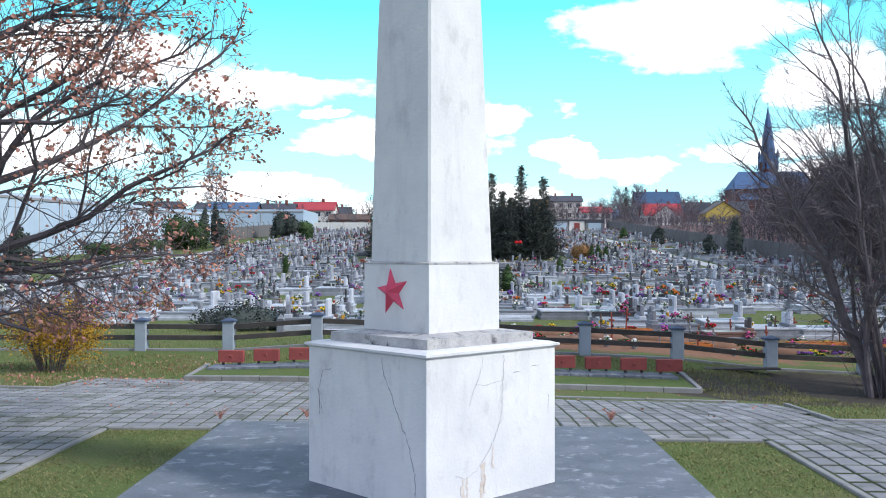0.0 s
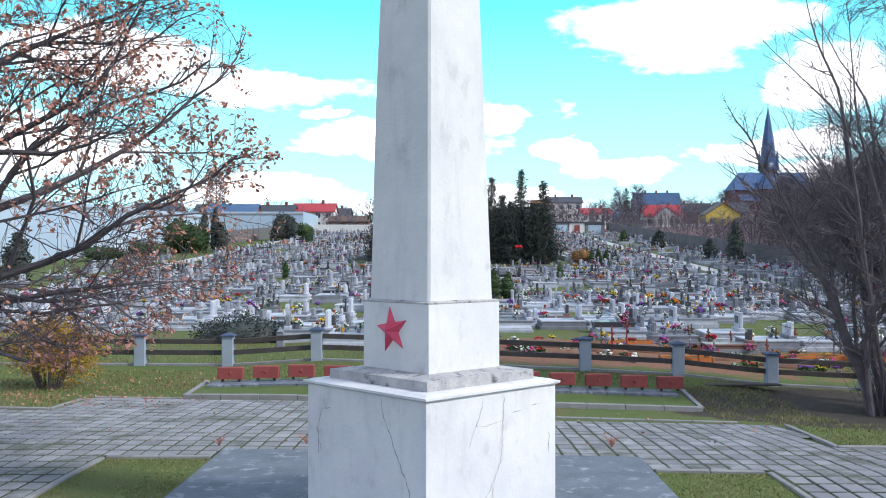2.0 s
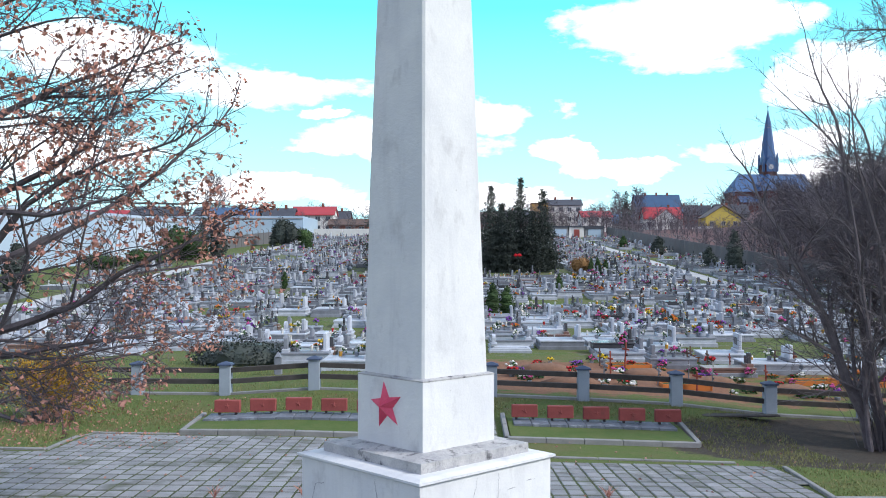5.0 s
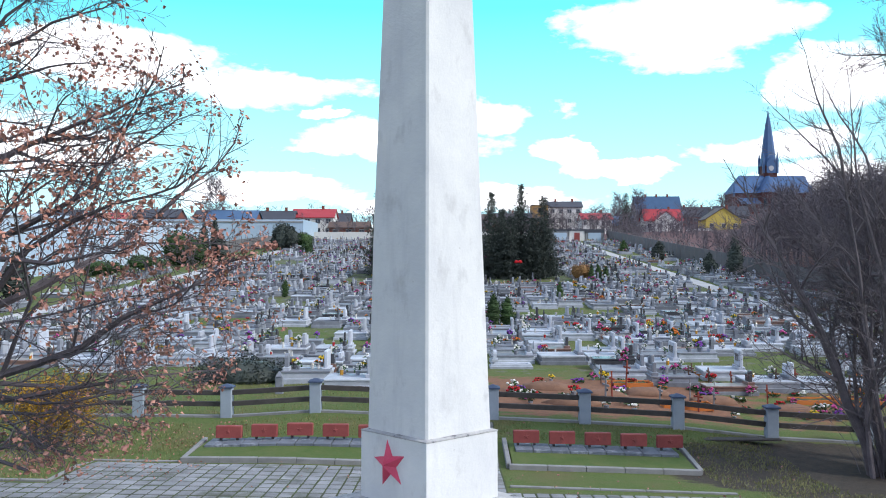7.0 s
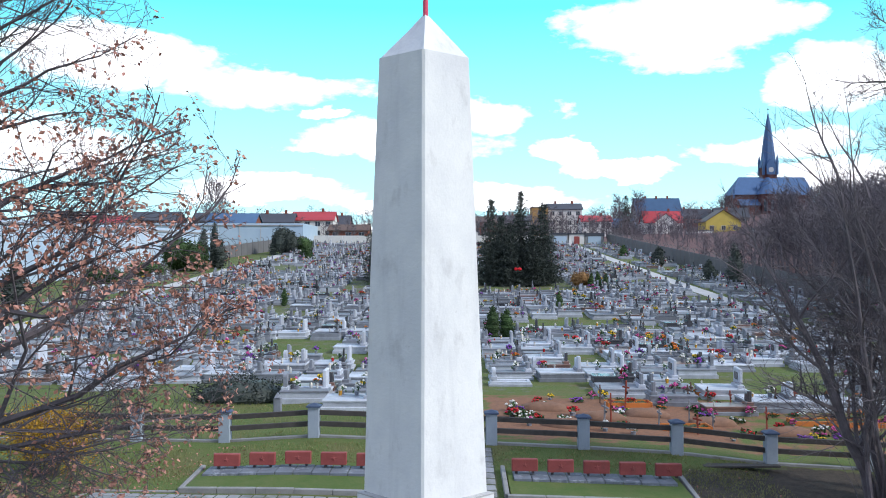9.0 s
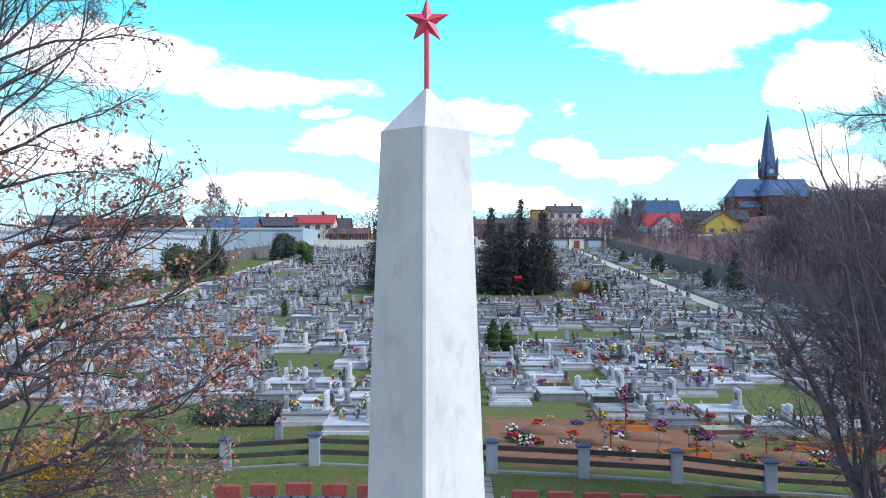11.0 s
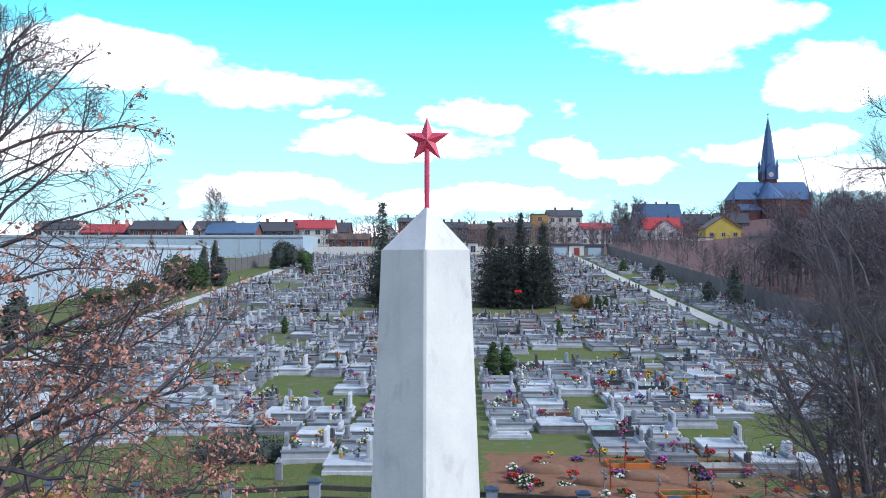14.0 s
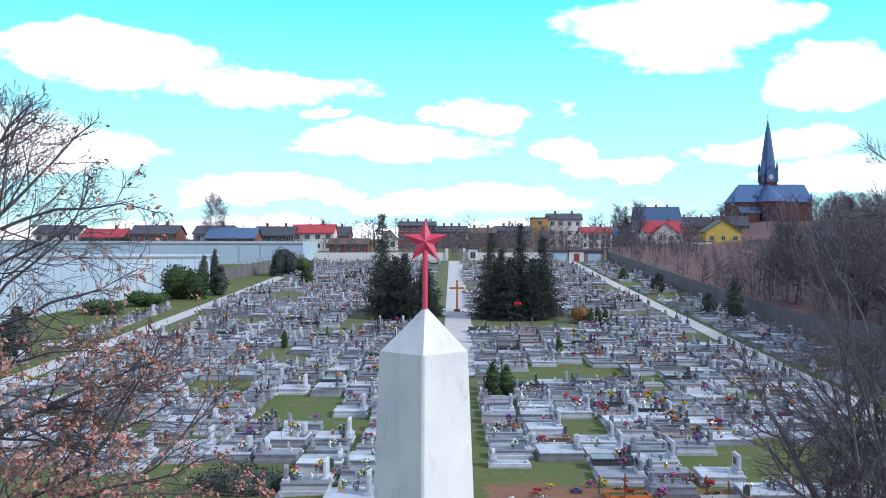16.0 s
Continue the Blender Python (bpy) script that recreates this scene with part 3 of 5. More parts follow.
strip("path_west", lambda y: -30.1 + 0.02 * (y - 60), 40, 195, 1.9, 0.03, M["asphalt"], "pale concrete path along the grave fields")
strip("path_east", lambda y: 24.2, 40, 195, 1.6, 0.03, M["asphalt"], "pale concrete path along the grave fields")
strip("path_middle", lambda y: 0.6, 66, 197, 2.7, 0.03, M["asphalt"], "pale paved avenue through the cemetery")
b = Build()
b.frustum(3.6, 3.6, 0, 0.06, 0, 24)
o = tagged(part("path_circle", b, M["asphalt"]), "round paved place at the cross", "path", kind="structure")
o.matrix_world = Matrix.Translation((0.6, 105.5, land(0.6, 105.5) - 0.0)) @ Matrix.Rotation(math.atan(0.055), 4, "X")


# ---------------------------------------------------------------- trees and shrubs
def grow(b, p, d, length, rad, level, rng, levels, tips, up=0.12, wild=0.22, kids=(4, 6), shrink=0.62, sides=(7, 5, 4, 3, 3), bend=None, thin=0.0, inside=None):
    """One limb as a tapered tube, with its side branches; the ends of the last twigs go into tips."""
    n = 6 if level < 2 else 4
    pts, rads = [p.copy()], [rad]
    q, v = p.copy(), d.normalized()
    end = 0.35 if level < levels else 0.25
    for i in range(n):
        v = (v + Vector((rng.gauss(0, wild), rng.gauss(0, wild), rng.gauss(0, wild) + up))).normalized()
        if bend is not None:
            v = (v + bend * 0.05).normalized()
        q = q + v * (length / n)
        pts.append(q.copy())
        rads.append(max(thin, rad * (1 - (1 - end) * (i + 1) / n)))
        if inside is not None and i > 0 and not inside(q):
            break
    n = len(pts) - 1
    b.tube(pts, rads, sides[min(level, len(sides) - 1)])
    if level >= levels:
        tips.append((pts[-1], v))
        tips.append((pts[-2], v))
        return
    m = rng.randint(*kids)
    for k in range(m):
        t = 0.22 + 0.78 * (k + rng.random() * 0.8) / m
        t = min(t, 0.98)
        i = min(int(t * n), n - 1)
        base = pts[i].lerp(pts[i + 1], t * n - i)
        dirn = (pts[i + 1] - pts[i]).normalized()
        side = dirn.orthogonal().normalized()
        side.rotate(Matrix.Rotation(rng.uniform(0, 2 * math.pi), 3, dirn))
        ang = rng.uniform(0.5, 1.0)
        nd = dirn * math.cos(ang) + side * math.sin(ang)
        r = rads[i] * rng.uniform(0.42, 0.62)
        grow(b, base, nd, length * shrink * (1.15 - 0.5 * t) * rng.uniform(0.8, 1.15), r, level + 1, rng, levels, tips, up, wild, kids, shrink, sides, bend, thin, inside)
    if inside is None or inside(pts[-1]):
        grow(b, pts[-1], v, length * shrink * 0.8, rads[-1], level + 1, rng, levels, tips, up, wild, kids, shrink, sides, bend, thin, inside)


def leaf_quad(b, p, size, rng, droop=0.6, wide=0.32):
    d = Vector((rng.gauss(0, 1), rng.gauss(0, 1), rng.gauss(0, 0.6) - droop)).normalized()
    s = d.orthogonal().normalized()
    s.rotate(Matrix.Rotation(rng.uniform(0, 6.28), 3, d))
    w = s * size * wide
    u = d.cross(s) * size * 0.12
    b.add([p, p + d * size * 0.5 + w + u, p + d * size, p + d * size * 0.5 - w + u], [(0, 1, 2), (0, 2, 3)])


def oak():
    rng = random.Random(11)

    def crown(p):
        reach = float(np.interp(p.z, [1.5, 2.3, 3.2, 4.3, 6, 7, 9.5, 11, 12.2], [3.5, 4.1, 5.1, 5.6, 5.0, 4.6, 4.0, 2.8, 1.3]))
        return p.z > 1.85 + 0.2 * math.sin(p.x * 2) and p.x < reach * (p.y + 14.6) / 14.6 - 2.6 * (p.y / 14.6) + 0.35 * noise.noise(p * 0.9)
    top = tagged(empty("oak_tree", pose(-8.9, 14.6, land(-8.9, 14.6))), "bare oak with clinging rust-brown leaves beside the paved path", "tree")
    b, tips = Build(), []
    trunk = [Vector((0, 0, -0.3)), Vector((0.05, 0, 1.5)), Vector((0.2, -0.05, 3.2)), Vector((0.35, 0, 5.2)), Vector((0.5, 0.1, 7.2)), Vector((0.8, 0.1, 9.0)), Vector((1.0, 0.0, 10.6))]
    b.tube(trunk, [0.42, 0.34, 0.30, 0.25, 0.19, 0.12, 0.04], 10)
    part("trunk", b, M["bark"], top, smooth=True)
    # height of the fork, direction, length, girth
    spec = [(2.25, (1, 0.1, 0.0), 3.6, 0.085), (2.15, (0.95, -0.25, 0.06), 3.0, 0.07), (2.4, (1, 0.25, 0.24), 4.4, 0.11), (2.6, (0.9, -0.1, 0.42), 4.3, 0.10),
            (3.3, (1, 0.05, 0.42), 4.4, 0.11), (4.2, (0.9, 0.3, 0.55), 3.9, 0.10), (4.9, (1, -0.2, 0.5), 3.6, 0.09), (5.3, (1, 0.2, 0.75), 3.5, 0.09), (5.7, (0.9, 0.1, 0.65), 3.0, 0.09),
            (6.6, (0.8, -0.2, 0.8), 3.5, 0.08)]
    spec += [(7.1, (0.85, 0.1, 0.75), 2.6, 0.06), (7.4, (0.8, 0.3, 0.9), 3.0, 0.075), (8.3, (0.7, 0, 1.0), 2.7, 0.065), (9.3, (0.6, 0.2, 1.1), 2.3, 0.05), (10.4, (0.4, -0.2, 1.2), 1.9, 0.04), (7.9, (1, -0.35, 0.55), 2.9, 0.06), (9.0, (0.9, 0.4, 0.6), 2.6, 0.05), (6.2, (0.8, -0.5, 0.4), 3.0, 0.07), (4.5, (0.9, -0.5, 0.3), 3.2, 0.07), (9.9, (1, 0, 0.8), 2.2, 0.045),
            (3.0, (-0.9, 0.3, 0.5), 3.6, 0.10), (4.4, (-0.7, -0.6, 0.6), 3.4, 0.09), (5.6, (-0.5, 0.8, 0.7), 3.2, 0.08), (7.0, (-0.8, -0.2, 0.8), 2.8, 0.07), (8.6, (-0.5, 0.4, 1), 2.4, 0.05)]
    spec += [(2.8, (1, 0.15, -0.08), 3.2, 0.055), (3.0, (1, -0.1, -0.12), 3.2, 0.055)]
    spec += [(6.9, (1, 0.1, 0.32), 2.5, 0.065), (7.6, (1, -0.15, 0.36), 2.4, 0.06), (8.3, (1, 0.2, 0.42), 2.2, 0.055)]
    for h, d, l, r in spec:
        i = max(k for k in range(len(trunk) - 1) if trunk[k].z <= h)
        t = (h - trunk[i].z) / (trunk[i + 1].z - trunk[i].z)
        p = trunk[i].lerp(trunk[i + 1], t)
        hidden = d[0] < 0
        limb = Build()
        grow(limb, p, Vector(d), l * (1.12 if h < 3.6 else 1.05 if h < 7 else 1.2), r * 0.8, 1, rng, 3 if hidden else 4, tips, up=-0.004 if d[2] < 0 else 0.012 if h < 2.3 else 0.05 if h < 2.5 else 0.03, wild=0.16, kids=((4, 5) if 5.5 < h < 8 else (5, 6)) if not hidden else (3, 4), shrink=0.58, thin=0.0042, inside=crown)
        part("limb", limb, M["bark"], top)
    lv = Build()
    for p, v in tips:
        low = p.z < 3.7
        k = noise.noise(p * 0.55 + Vector((3, 7, 1)))
        chance = (0.34 if low else 0.44) + 0.95 * k
        if p.x > 2.4 and p.z < 8:
            chance += 0.12 if low else 0.34
        if p.z > 6.5:
            chance *= max(0.12, 0.75 - 0.2 * (p.z - 6.5))
        if p.x < -0.5:
            chance *= 0.4
        if rng.random() < chance:
            for _ in range(rng.randint(1, 4) if 4 < p.z < 8 and p.x > 2 else rng.randint(1, 3)):
                leaf_quad(lv, p + Vector((rng.gauss(0, 0.03), rng.gauss(0, 0.03), rng.gauss(0, 0.03))), rng.uniform(0.065, 0.11), rng)
    tagged(part("dry_leaves", lv, M["leaf"], top, "rust-brown dead leaves"), kind="stuff")
    return top


oak()


def many_stemmed():
    rng = random.Random(5)
    top = tagged(empty("many_stemmed_tree", pose(11.25, 24.3, land(11.25, 24.3))), "bare many-stemmed tree with dense dark twigs by the fence", "tree")
    tips = []
    # foot of the stem, lean, length, girth
    stems = [((-0.45, 0.1), (-0.16, 0.02, 1), 5.6, 0.13), ((-0.15, -0.15), (-0.10, -0.05, 1), 6.4, 0.10), ((0.25, 0.1), (0.0, 0.05, 1), 6.8, 0.10), ((0.6, -0.1), (0.08, -0.03, 1), 6.6, 0.09),
             ((-0.3, 0.3), (-0.24, 0.1, 1), 5.0, 0.06), ((0.9, 0.25), (0.12, 0.1, 1), 7.2, 0.11), ((-0.6, -0.2), (-0.30, -0.1, 1), 4.4, 0.06), ((0.1, 0.5), (-0.04, 0.2, 1), 7.4, 0.10),
             ((0.45, 0.4), (-0.1, 0.1, 1), 7.2, 0.08), ((0.75, 0.0), (-0.06, -0.1, 1), 6.8, 0.07), ((-0.05, 0.1), (-0.2, -0.12, 1), 6.0, 0.06), ((0.3, -0.25), (0.05, -0.15, 1), 5.8, 0.06)]
    for (x, y), d, l, r in stems:
        b = Build()
        grow(b, Vector((x, y, -0.15)), Vector(d), l * 1.13, r * 1.25, 0, rng, 3, tips, up=0.03, wild=0.085, kids=(8, 9), shrink=0.42, sides=(7, 4, 3, 3), thin=0.0042)
        part("stem", b, M["bark_grey"], top)
    sh = Build()
    for i in range(150):
        a, q = rng.uniform(0, 6.28), rng.uniform(0.05, 1.0)
        p = Vector((math.cos(a) * q * 1.0 + 0.2, math.sin(a) * q * 0.7, -0.05))
        v = Vector((math.cos(a) * 0.35, math.sin(a) * 0.35, 1.0))
        pts = [p]
        for k in range(5):
            v = (v + Vector((rng.gauss(0, .16), rng.gauss(0, .16), 0.02 - 0.08 * k * q))).normalized()
            pts.append(pts[-1] + v * rng.uniform(0.3, 0.62))
        sh.tube(pts, [0.012, 0.010, 0.008, 0.006, 0.005, 0.004], 3)
    tagged(part("sucker_growth", sh, M["bark_grey"], top), kind="stuff")
    # long arching side shoots
    for i in range(26):
        ar = Build()
        h = rng.uniform(1.8, 6.6)
        p = Vector((rng.uniform(-0.7, 0.5) - 0.06 * h, rng.uniform(-0.3, 0.3), h))
        grow(ar, p, Vector((-1, rng.uniform(-0.5, 0.3), rng.uniform(-0.05, 0.75))), rng.uniform(1.3, 2.3), 0.017, 2, rng, 4, tips, up=-0.01, wild=0.12, kids=(4, 6), shrink=0.52, sides=(5, 4, 4, 3, 3), thin=0.0042)
        part("side_shoot", ar, M["bark_grey"], top)
    return top


many_stemmed()


def fence_tree():
    """A taller bare tree behind it, its outer boughs reaching over."""
    rng = random.Random(15)
    top = tagged(empty("tall_bare_tree", pose(13.0, 25.4, land(13.0, 25.4))), "tall bare tree with arching boughs near the fence", "tree")
    tips = []
    trunk = [Vector((0, 0, -0.3)), Vector((-0.1, 0, 2.5)), Vector((0.0, 0.1, 5.0)), Vector((-0.15, 0, 8.0)), Vector((-0.1, 0.1, 10.5)), Vector((0, 0, 12.4))]
    part("trunk", Build().tube(trunk, [0.26, 0.22, 0.18, 0.13, 0.08, 0.03], 9), M["bark_grey"], top, smooth=True)
    for i in range(17):
        h = 2.6 + 0.58 * i
        k = max(j for j in range(len(trunk) - 1) if trunk[j].z <= h)
        p = trunk[k].lerp(trunk[k + 1], (h - trunk[k].z) / (trunk[k + 1].z - trunk[k].z))
        b = Build()
        side = -1 if i % 3 else 1
        grow(b, p, Vector((side, rng.uniform(-0.6, 0.6), rng.uniform(0.35, 0.9))), rng.uniform(2.4, 3.4) * (1 - 0.028 * i), 0.055, 1, rng, 4 if side < 0 else 2, tips, up=0.03, wild=0.14, kids=(5, 7), shrink=0.55, sides=(6, 5, 3, 3), thin=0.0048)
        part("bough", b, M["bark_grey"], top)
    return top


fence_tree()


def leafy(b, c, rx, ry, rz, n, size, rng, core=True, lumps=0.25, inner=0.80):
    """Small leaves over an uneven, rounded body, with a dark inside."""
    c = Vector(c)
    off = Vector((rng.uniform(0, 50), rng.uniform(0, 50), 0))
    if core:
        b.blob(c, rx * 0.78, ry * 0.78, rz * 0.82, rng, 0.12, 6, 10)
    for _ in range(n):
        d = Vector((rng.gauss(0, 1), rng.gauss(0, 1), rng.gauss(0, 1))).normalized()
        q = 1 + lumps * noise.noise(d * 1.8 + off) * 1.6
        q *= rng.uniform(inner, 1.03)
        p = c + Vector((d.x * rx, d.y * ry, d.z * rz)) * q
        leaf_quad(b, p, size * rng.uniform(0.6, 1.3), rng, -0.1)


def thuja(x, y, h, w, label, seed, material="green_bush"):
    rng = random.Random(seed)
    z = land(x, y)
    o = tagged(empty("thuja", pose(x, y, z)), label, "shrub")
    part("stem", Build().cyl((0, 0, -0.1), (0, 0, h * 0.5), 0.06, 6), M["bark"], o)
    b = Build()
    k = 7
    for i in range(k):
        t = (i + 0.5) / k
        r = w * 0.5 * math.sin(math.pi * min(0.97, 0.22 + 0.76 * t)) ** 0.8
        leafy(b, (rng.gauss(0, 0.05) * w, rng.gauss(0, 0.05) * w, h * (0.06 + 0.86 * t)), r, r, h * 0.14, 170, max(0.09, w * 0.12), rng)
    part("crown", b, M[material], o)
    return o


def bush(name, x, y, rx, ry, h, label, seed, material, n=2500, size=0.16, cat="shrub", airy=False):
    rng = random.Random(seed)
    o = tagged(empty(name, pose(x, y, land(x, y))), label, cat)
    b = Build()
    for i in range(6):
        a = rng.uniform(0, 6.28)
        leafy(b, (math.cos(a) * rx * 0.4, math.sin(a) * ry * 0.4, h * rng.uniform(0.38, 0.62)), rx * 0.62, ry * 0.62, h * 0.42, n // 6, size, rng, core=not airy, inner=0.25 if airy else 0.8)
    part("crown", b, M[material], o)
    t = Build()
    for i in range(70 if airy else 8):
        a = rng.uniform(0, 6.28)
        t.cyl((math.cos(a) * rx * 0.15, math.sin(a) * ry * 0.15, -0.1), (math.cos(a) * rx * 0.5, math.sin(a) * ry * 0.5, h * (rng.uniform(0.6, 1.05) if airy else 0.6)), 0.008 if airy else 0.03, 4)
    tagged(part("stem_tuft", t, M["bark"], o), kind="stuff")
    return o


def spruce(x, y, h, w, seed, label):
    rng = random.Random(seed)
    o = tagged(empty("spruce", pose(x, y, land(x, y))), label, "tree")
    part("trunk", Build().cyl((0, 0, -0.2), (0, 0, h * 0.97), 0.16, 7, 0.02), M["bark"], o)
    b = Build()
    z = h * 0.06
    while z < h * 0.99:
        t = z / h
        r = w * 0.68 * (1 - t) ** 0.95 * rng.uniform(0.65, 1.25) + 0.05
        k = max(4, int(11 * (1 - t)) + 3)
        a0 = rng.uniform(0, 6.28)
        for i in range(k):
            a = a0 + 6.283 * i / k + rng.gauss(0, 0.12)
            l = r * rng.uniform(0.7, 1.12)
            dr = rng.uniform(0.15, 0.4)
            nseg = max(2, int(l / 0.28))
            for s in range(1, nseg + 1):
                u = s / nseg
                p = Vector((math.cos(a) * l * u, math.sin(a) * l * u, z - dr * l * u + 0.25 * l * u * u))
                for _ in range(7):
                    q = p + Vector((rng.gauss(0, .13), rng.gauss(0, .13), rng.gauss(0, .08)))
                    leaf_quad(b, q, rng.uniform(0.24, 0.42), rng, 0.5, 0.15)
        z += h * 0.026 + 0.03
    part("crown", b, M["conifer"], o)
    return o


for x, y, h, w, s in ((-7.4, 100, 11.2, 3.5, 1), (-5.0, 99, 7.0, 3.6, 2), (-2.9, 101, 6.2, 3.4, 3), (-6.2, 103, 6.4, 3.8, 4), (4.1, 100, 9.2, 3.3, 5), (6.1, 99, 6.6, 3.2, 6),
                      (5.4, 103, 7.4, 3.0, 7), (7.3, 101, 9.8, 3.3, 8), (9.6, 100, 8.7, 3.5, 9), (8.4, 98.6, 6.4, 3.0, 10)):
    spruce(x, y, h, w, s, "tall dark spruce with pointed top among graves" if h > 8 else "dark dense spruce in a clump among graves")
for x, y, h, w, s in ((2.55, 59.2, 2.1, 1.05, 21), (3.45, 59.6, 1.9, 1.0, 22), (29.55, 99.1, 4.4, 1.9, 23), (27.7, 102.6, 2.4, 1.7, 24), (28.1, 129, 2.6, 2.0, 25), (26.7, 148, 2.0, 1.5, 26),
                      (-29.6, 156, 2.6, 1.5, 27), (-33.1, 125, 5.4, 1.8, 29), (-32.2, 127.5, 6.0, 1.7, 30), (-34.5, 74.3, 4.1, 2.4, 31), (13.9, 94.7, 1.7, 0.7, 33),
                      (14.6, 94.9, 1.8, 0.7, 34), (15.3, 94.6, 1.6, 0.7, 35), (-22, 142, 2.2, 2.0, 36), (-36, 73, 3.0, 1.6, 37), (-30.8, 124.6, 3.9, 2.2, 38), (8.5, 75, 1.6, 0.6, 39), (-14, 79, 1.5, 0.6, 40)):
    thuja(x, y, h, w, "dense green columnar thuja at the graves" if h < 3.2 else "tall dark columnar thuja by the path", s, "conifer" if h > 2.3 else "green_bush")
o = tagged(empty("red_bow", pose(6.7, 96.6, land(6.7, 96.6) + 1.9)), "bright red cloth bow tied in the spruces", "bow")
red_cloth = mat("red_cloth", (0.7, 0.02, 0.03), (0.5, 0.015, 0.02), 6, 0.7, 0.1, 20)
rngr = random.Random(3)
for sx in (-1, 1):
    part("loop", Build().blob((sx * 0.2, 0, 0), 0.2, 0.1, 0.16, rngr, 0.15, 5, 8), red_cloth, o)
part("knot", Build().blob((0, -0.02, 0), 0.09, 0.1, 0.09, rngr, 0.1, 4, 7), red_cloth, o)
bush("round_shrub", -34.0, 120, 3.2, 2.8, 4.2, "big rounded evergreen shrub by the wall", 41, "green_bush", 5200, 0.3)
bush("yew", -27.6, 157, 2.6, 2.2, 4.6, "dark spreading yew at the path end", 42, "conifer", 3600, 0.3)
bush("yew", -25.2, 160, 1.5, 1.5, 2.8, "green rounded shrub at the path end", 43, "green_bush", 1500, 0.25)
bush("small_bush", 13.0, 96.2, 1.1, 1.1, 1.7, "small round bush with brownish leaves", 44, "brown_bush", 1200, 0.16)
bush("forsythia", -10.7, 25.0, 1.6, 1.2, 2.0, "forsythia bush full of yellow blossom on the lawn", 45, "yellow_bush", 11000, 0.065, airy=True)
bush("hedge_bush", -36.2, 112, 2.5, 2.2, 1.8, "low green hedge bush at the hall wall", 46, "green_bush", 1500, 0.25)
bush("hedge_bush", -38.5, 104, 2.5, 2.2, 1.6, "low green hedge bush at the hall wall", 47, "green_bush", 1500, 0.25)
rngm = random.Random(8)
b = Build()
leafy(b, (0, 0, 0.1), 2.2, 1.3, 0.85, 4600, 0.11, rngm, lumps=0.3)
o = tagged(part("ivy_mound", b, mat("ivy_leaves", (0.045, 0.06, 0.045), (0.075, 0.085, 0.075), 2.0, 0.5, 0, 10, spread=0.5)), "mound of dark glossy ivy over an old grave", "ivy")
o.matrix_world = pose(-8.15, 36.9, land(-8.2, 36.9))


# ---------------------------------------------------------------- far woods
def bare_proto(seed, h, boughs=15, twigs=13):
    """A leafless crown: stem, boughs, and many fine twigs as slim three-sided spikes."""
    rng = random.Random(seed)
    b = Build()
    lean = Vector((rng.gauss(0, 0.05), rng.gauss(0, 0.05), 1)).normalized()
    stem = [lean * (h * t) + Vector((rng.gauss(0, 0.012), rng.gauss(0, 0.012), 0)) * h for t in (-0.06, 0.25, 0.5, 0.72, 0.9)]
    b.tube(stem, [h * r for r in (0.017, 0.014, 0.010, 0.006, 0.003)], 4)

    def spike(p, d, r):
        u = d.orthogonal().normalized() * r
        w = d.normalized().cross(u)
        b.add([p + u, p - u * 0.5 + w * 0.87, p - u * 0.5 - w * 0.87, p + d], [(0, 1, 3), (1, 2, 3), (2, 0, 3)])
    for i in range(boughs):
        t = 0.16 + 0.74 * (i + rng.random()) / boughs
        p = lean * (h * t)
        a = i * 2.4 + rng.gauss(0, 0.4)
        reach = h * rng.uniform(0.24, 0.40) * (1.12 - 0.75 * t)
        d = Vector((math.cos(a), math.sin(a), rng.uniform(0.5, 1.2))).normalized()
        q = [p, p + d * reach * 0.5, p + (d + Vector((rng.gauss(0, 0.15), rng.gauss(0, 0.15), 0.22))).normalized() * reach]
        b.tube(q, [h * 0.0065, h * 0.0048, h * 0.0026], 3)
        for k in range(twigs):
            u = rng.uniform(0.15, 1.0)
            o = q[0].lerp(q[1], u * 2) if u < 0.5 else q[1].lerp(q[2], u * 2 - 1)
            v = (d * 0.7 + Vector((rng.gauss(0, 0.6), rng.gauss(0, 0.6), rng.gauss(0.25, 0.5)))).normalized() * h * rng.uniform(0.08, 0.2)
            spike(o, v, h * 0.0030)
            for _ in range(2):
                c = o + v * rng.uniform(0.3, 0.9)
                spike(c, (v.normalized() * 0.8 + Vector((rng.gauss(0, 0.6), rng.gauss(0, 0.6), rng.gauss(0.1, 0.5)))).normalized() * h * rng.uniform(0.05, 0.1), h * 0.0024)
    return b


woods = Build()
protos = [bare_proto(60 + i, 1.0, (8, 9, 10, 9, 11, 10)[i], 10) for i in range(6)]
rngw = random.Random(77)
spots = []
while len(spots) < 1080:
    y = 58 + 240 * rngw.random() ** 1.6
    x = rngw.uniform(33.5, 40 + 0.46 * y)
    if x / y < 0.165:
        continue
    rise = float(np.interp(x / y, [0.155, 0.23, 0.305, 0.335, 0.37, 0.42], [0.002, 0.003, 0.004, 0.022, 0.032, 0.052]))
    h = 8.6 + rise * y - land(x, y) + rngw.gauss(-0.4, 1.0)
    spots.append((x, y, max(2.4, min(9.5, h * 0.93))))
for i in range(50):
    spots.append((rngw.uniform(55, 175), rngw.uniform(380, 440), rngw.uniform(8, 12)))
for i in range(75):
    spots.append((rngw.uniform(158, 215), rngw.uniform(370, 440), rngw.uniform(9, 14)))
for i in range(110):
    spots.append((rngw.uniform(-8, 62), rngw.uniform(204, 285), rngw.uniform(4.0, 7.5)))
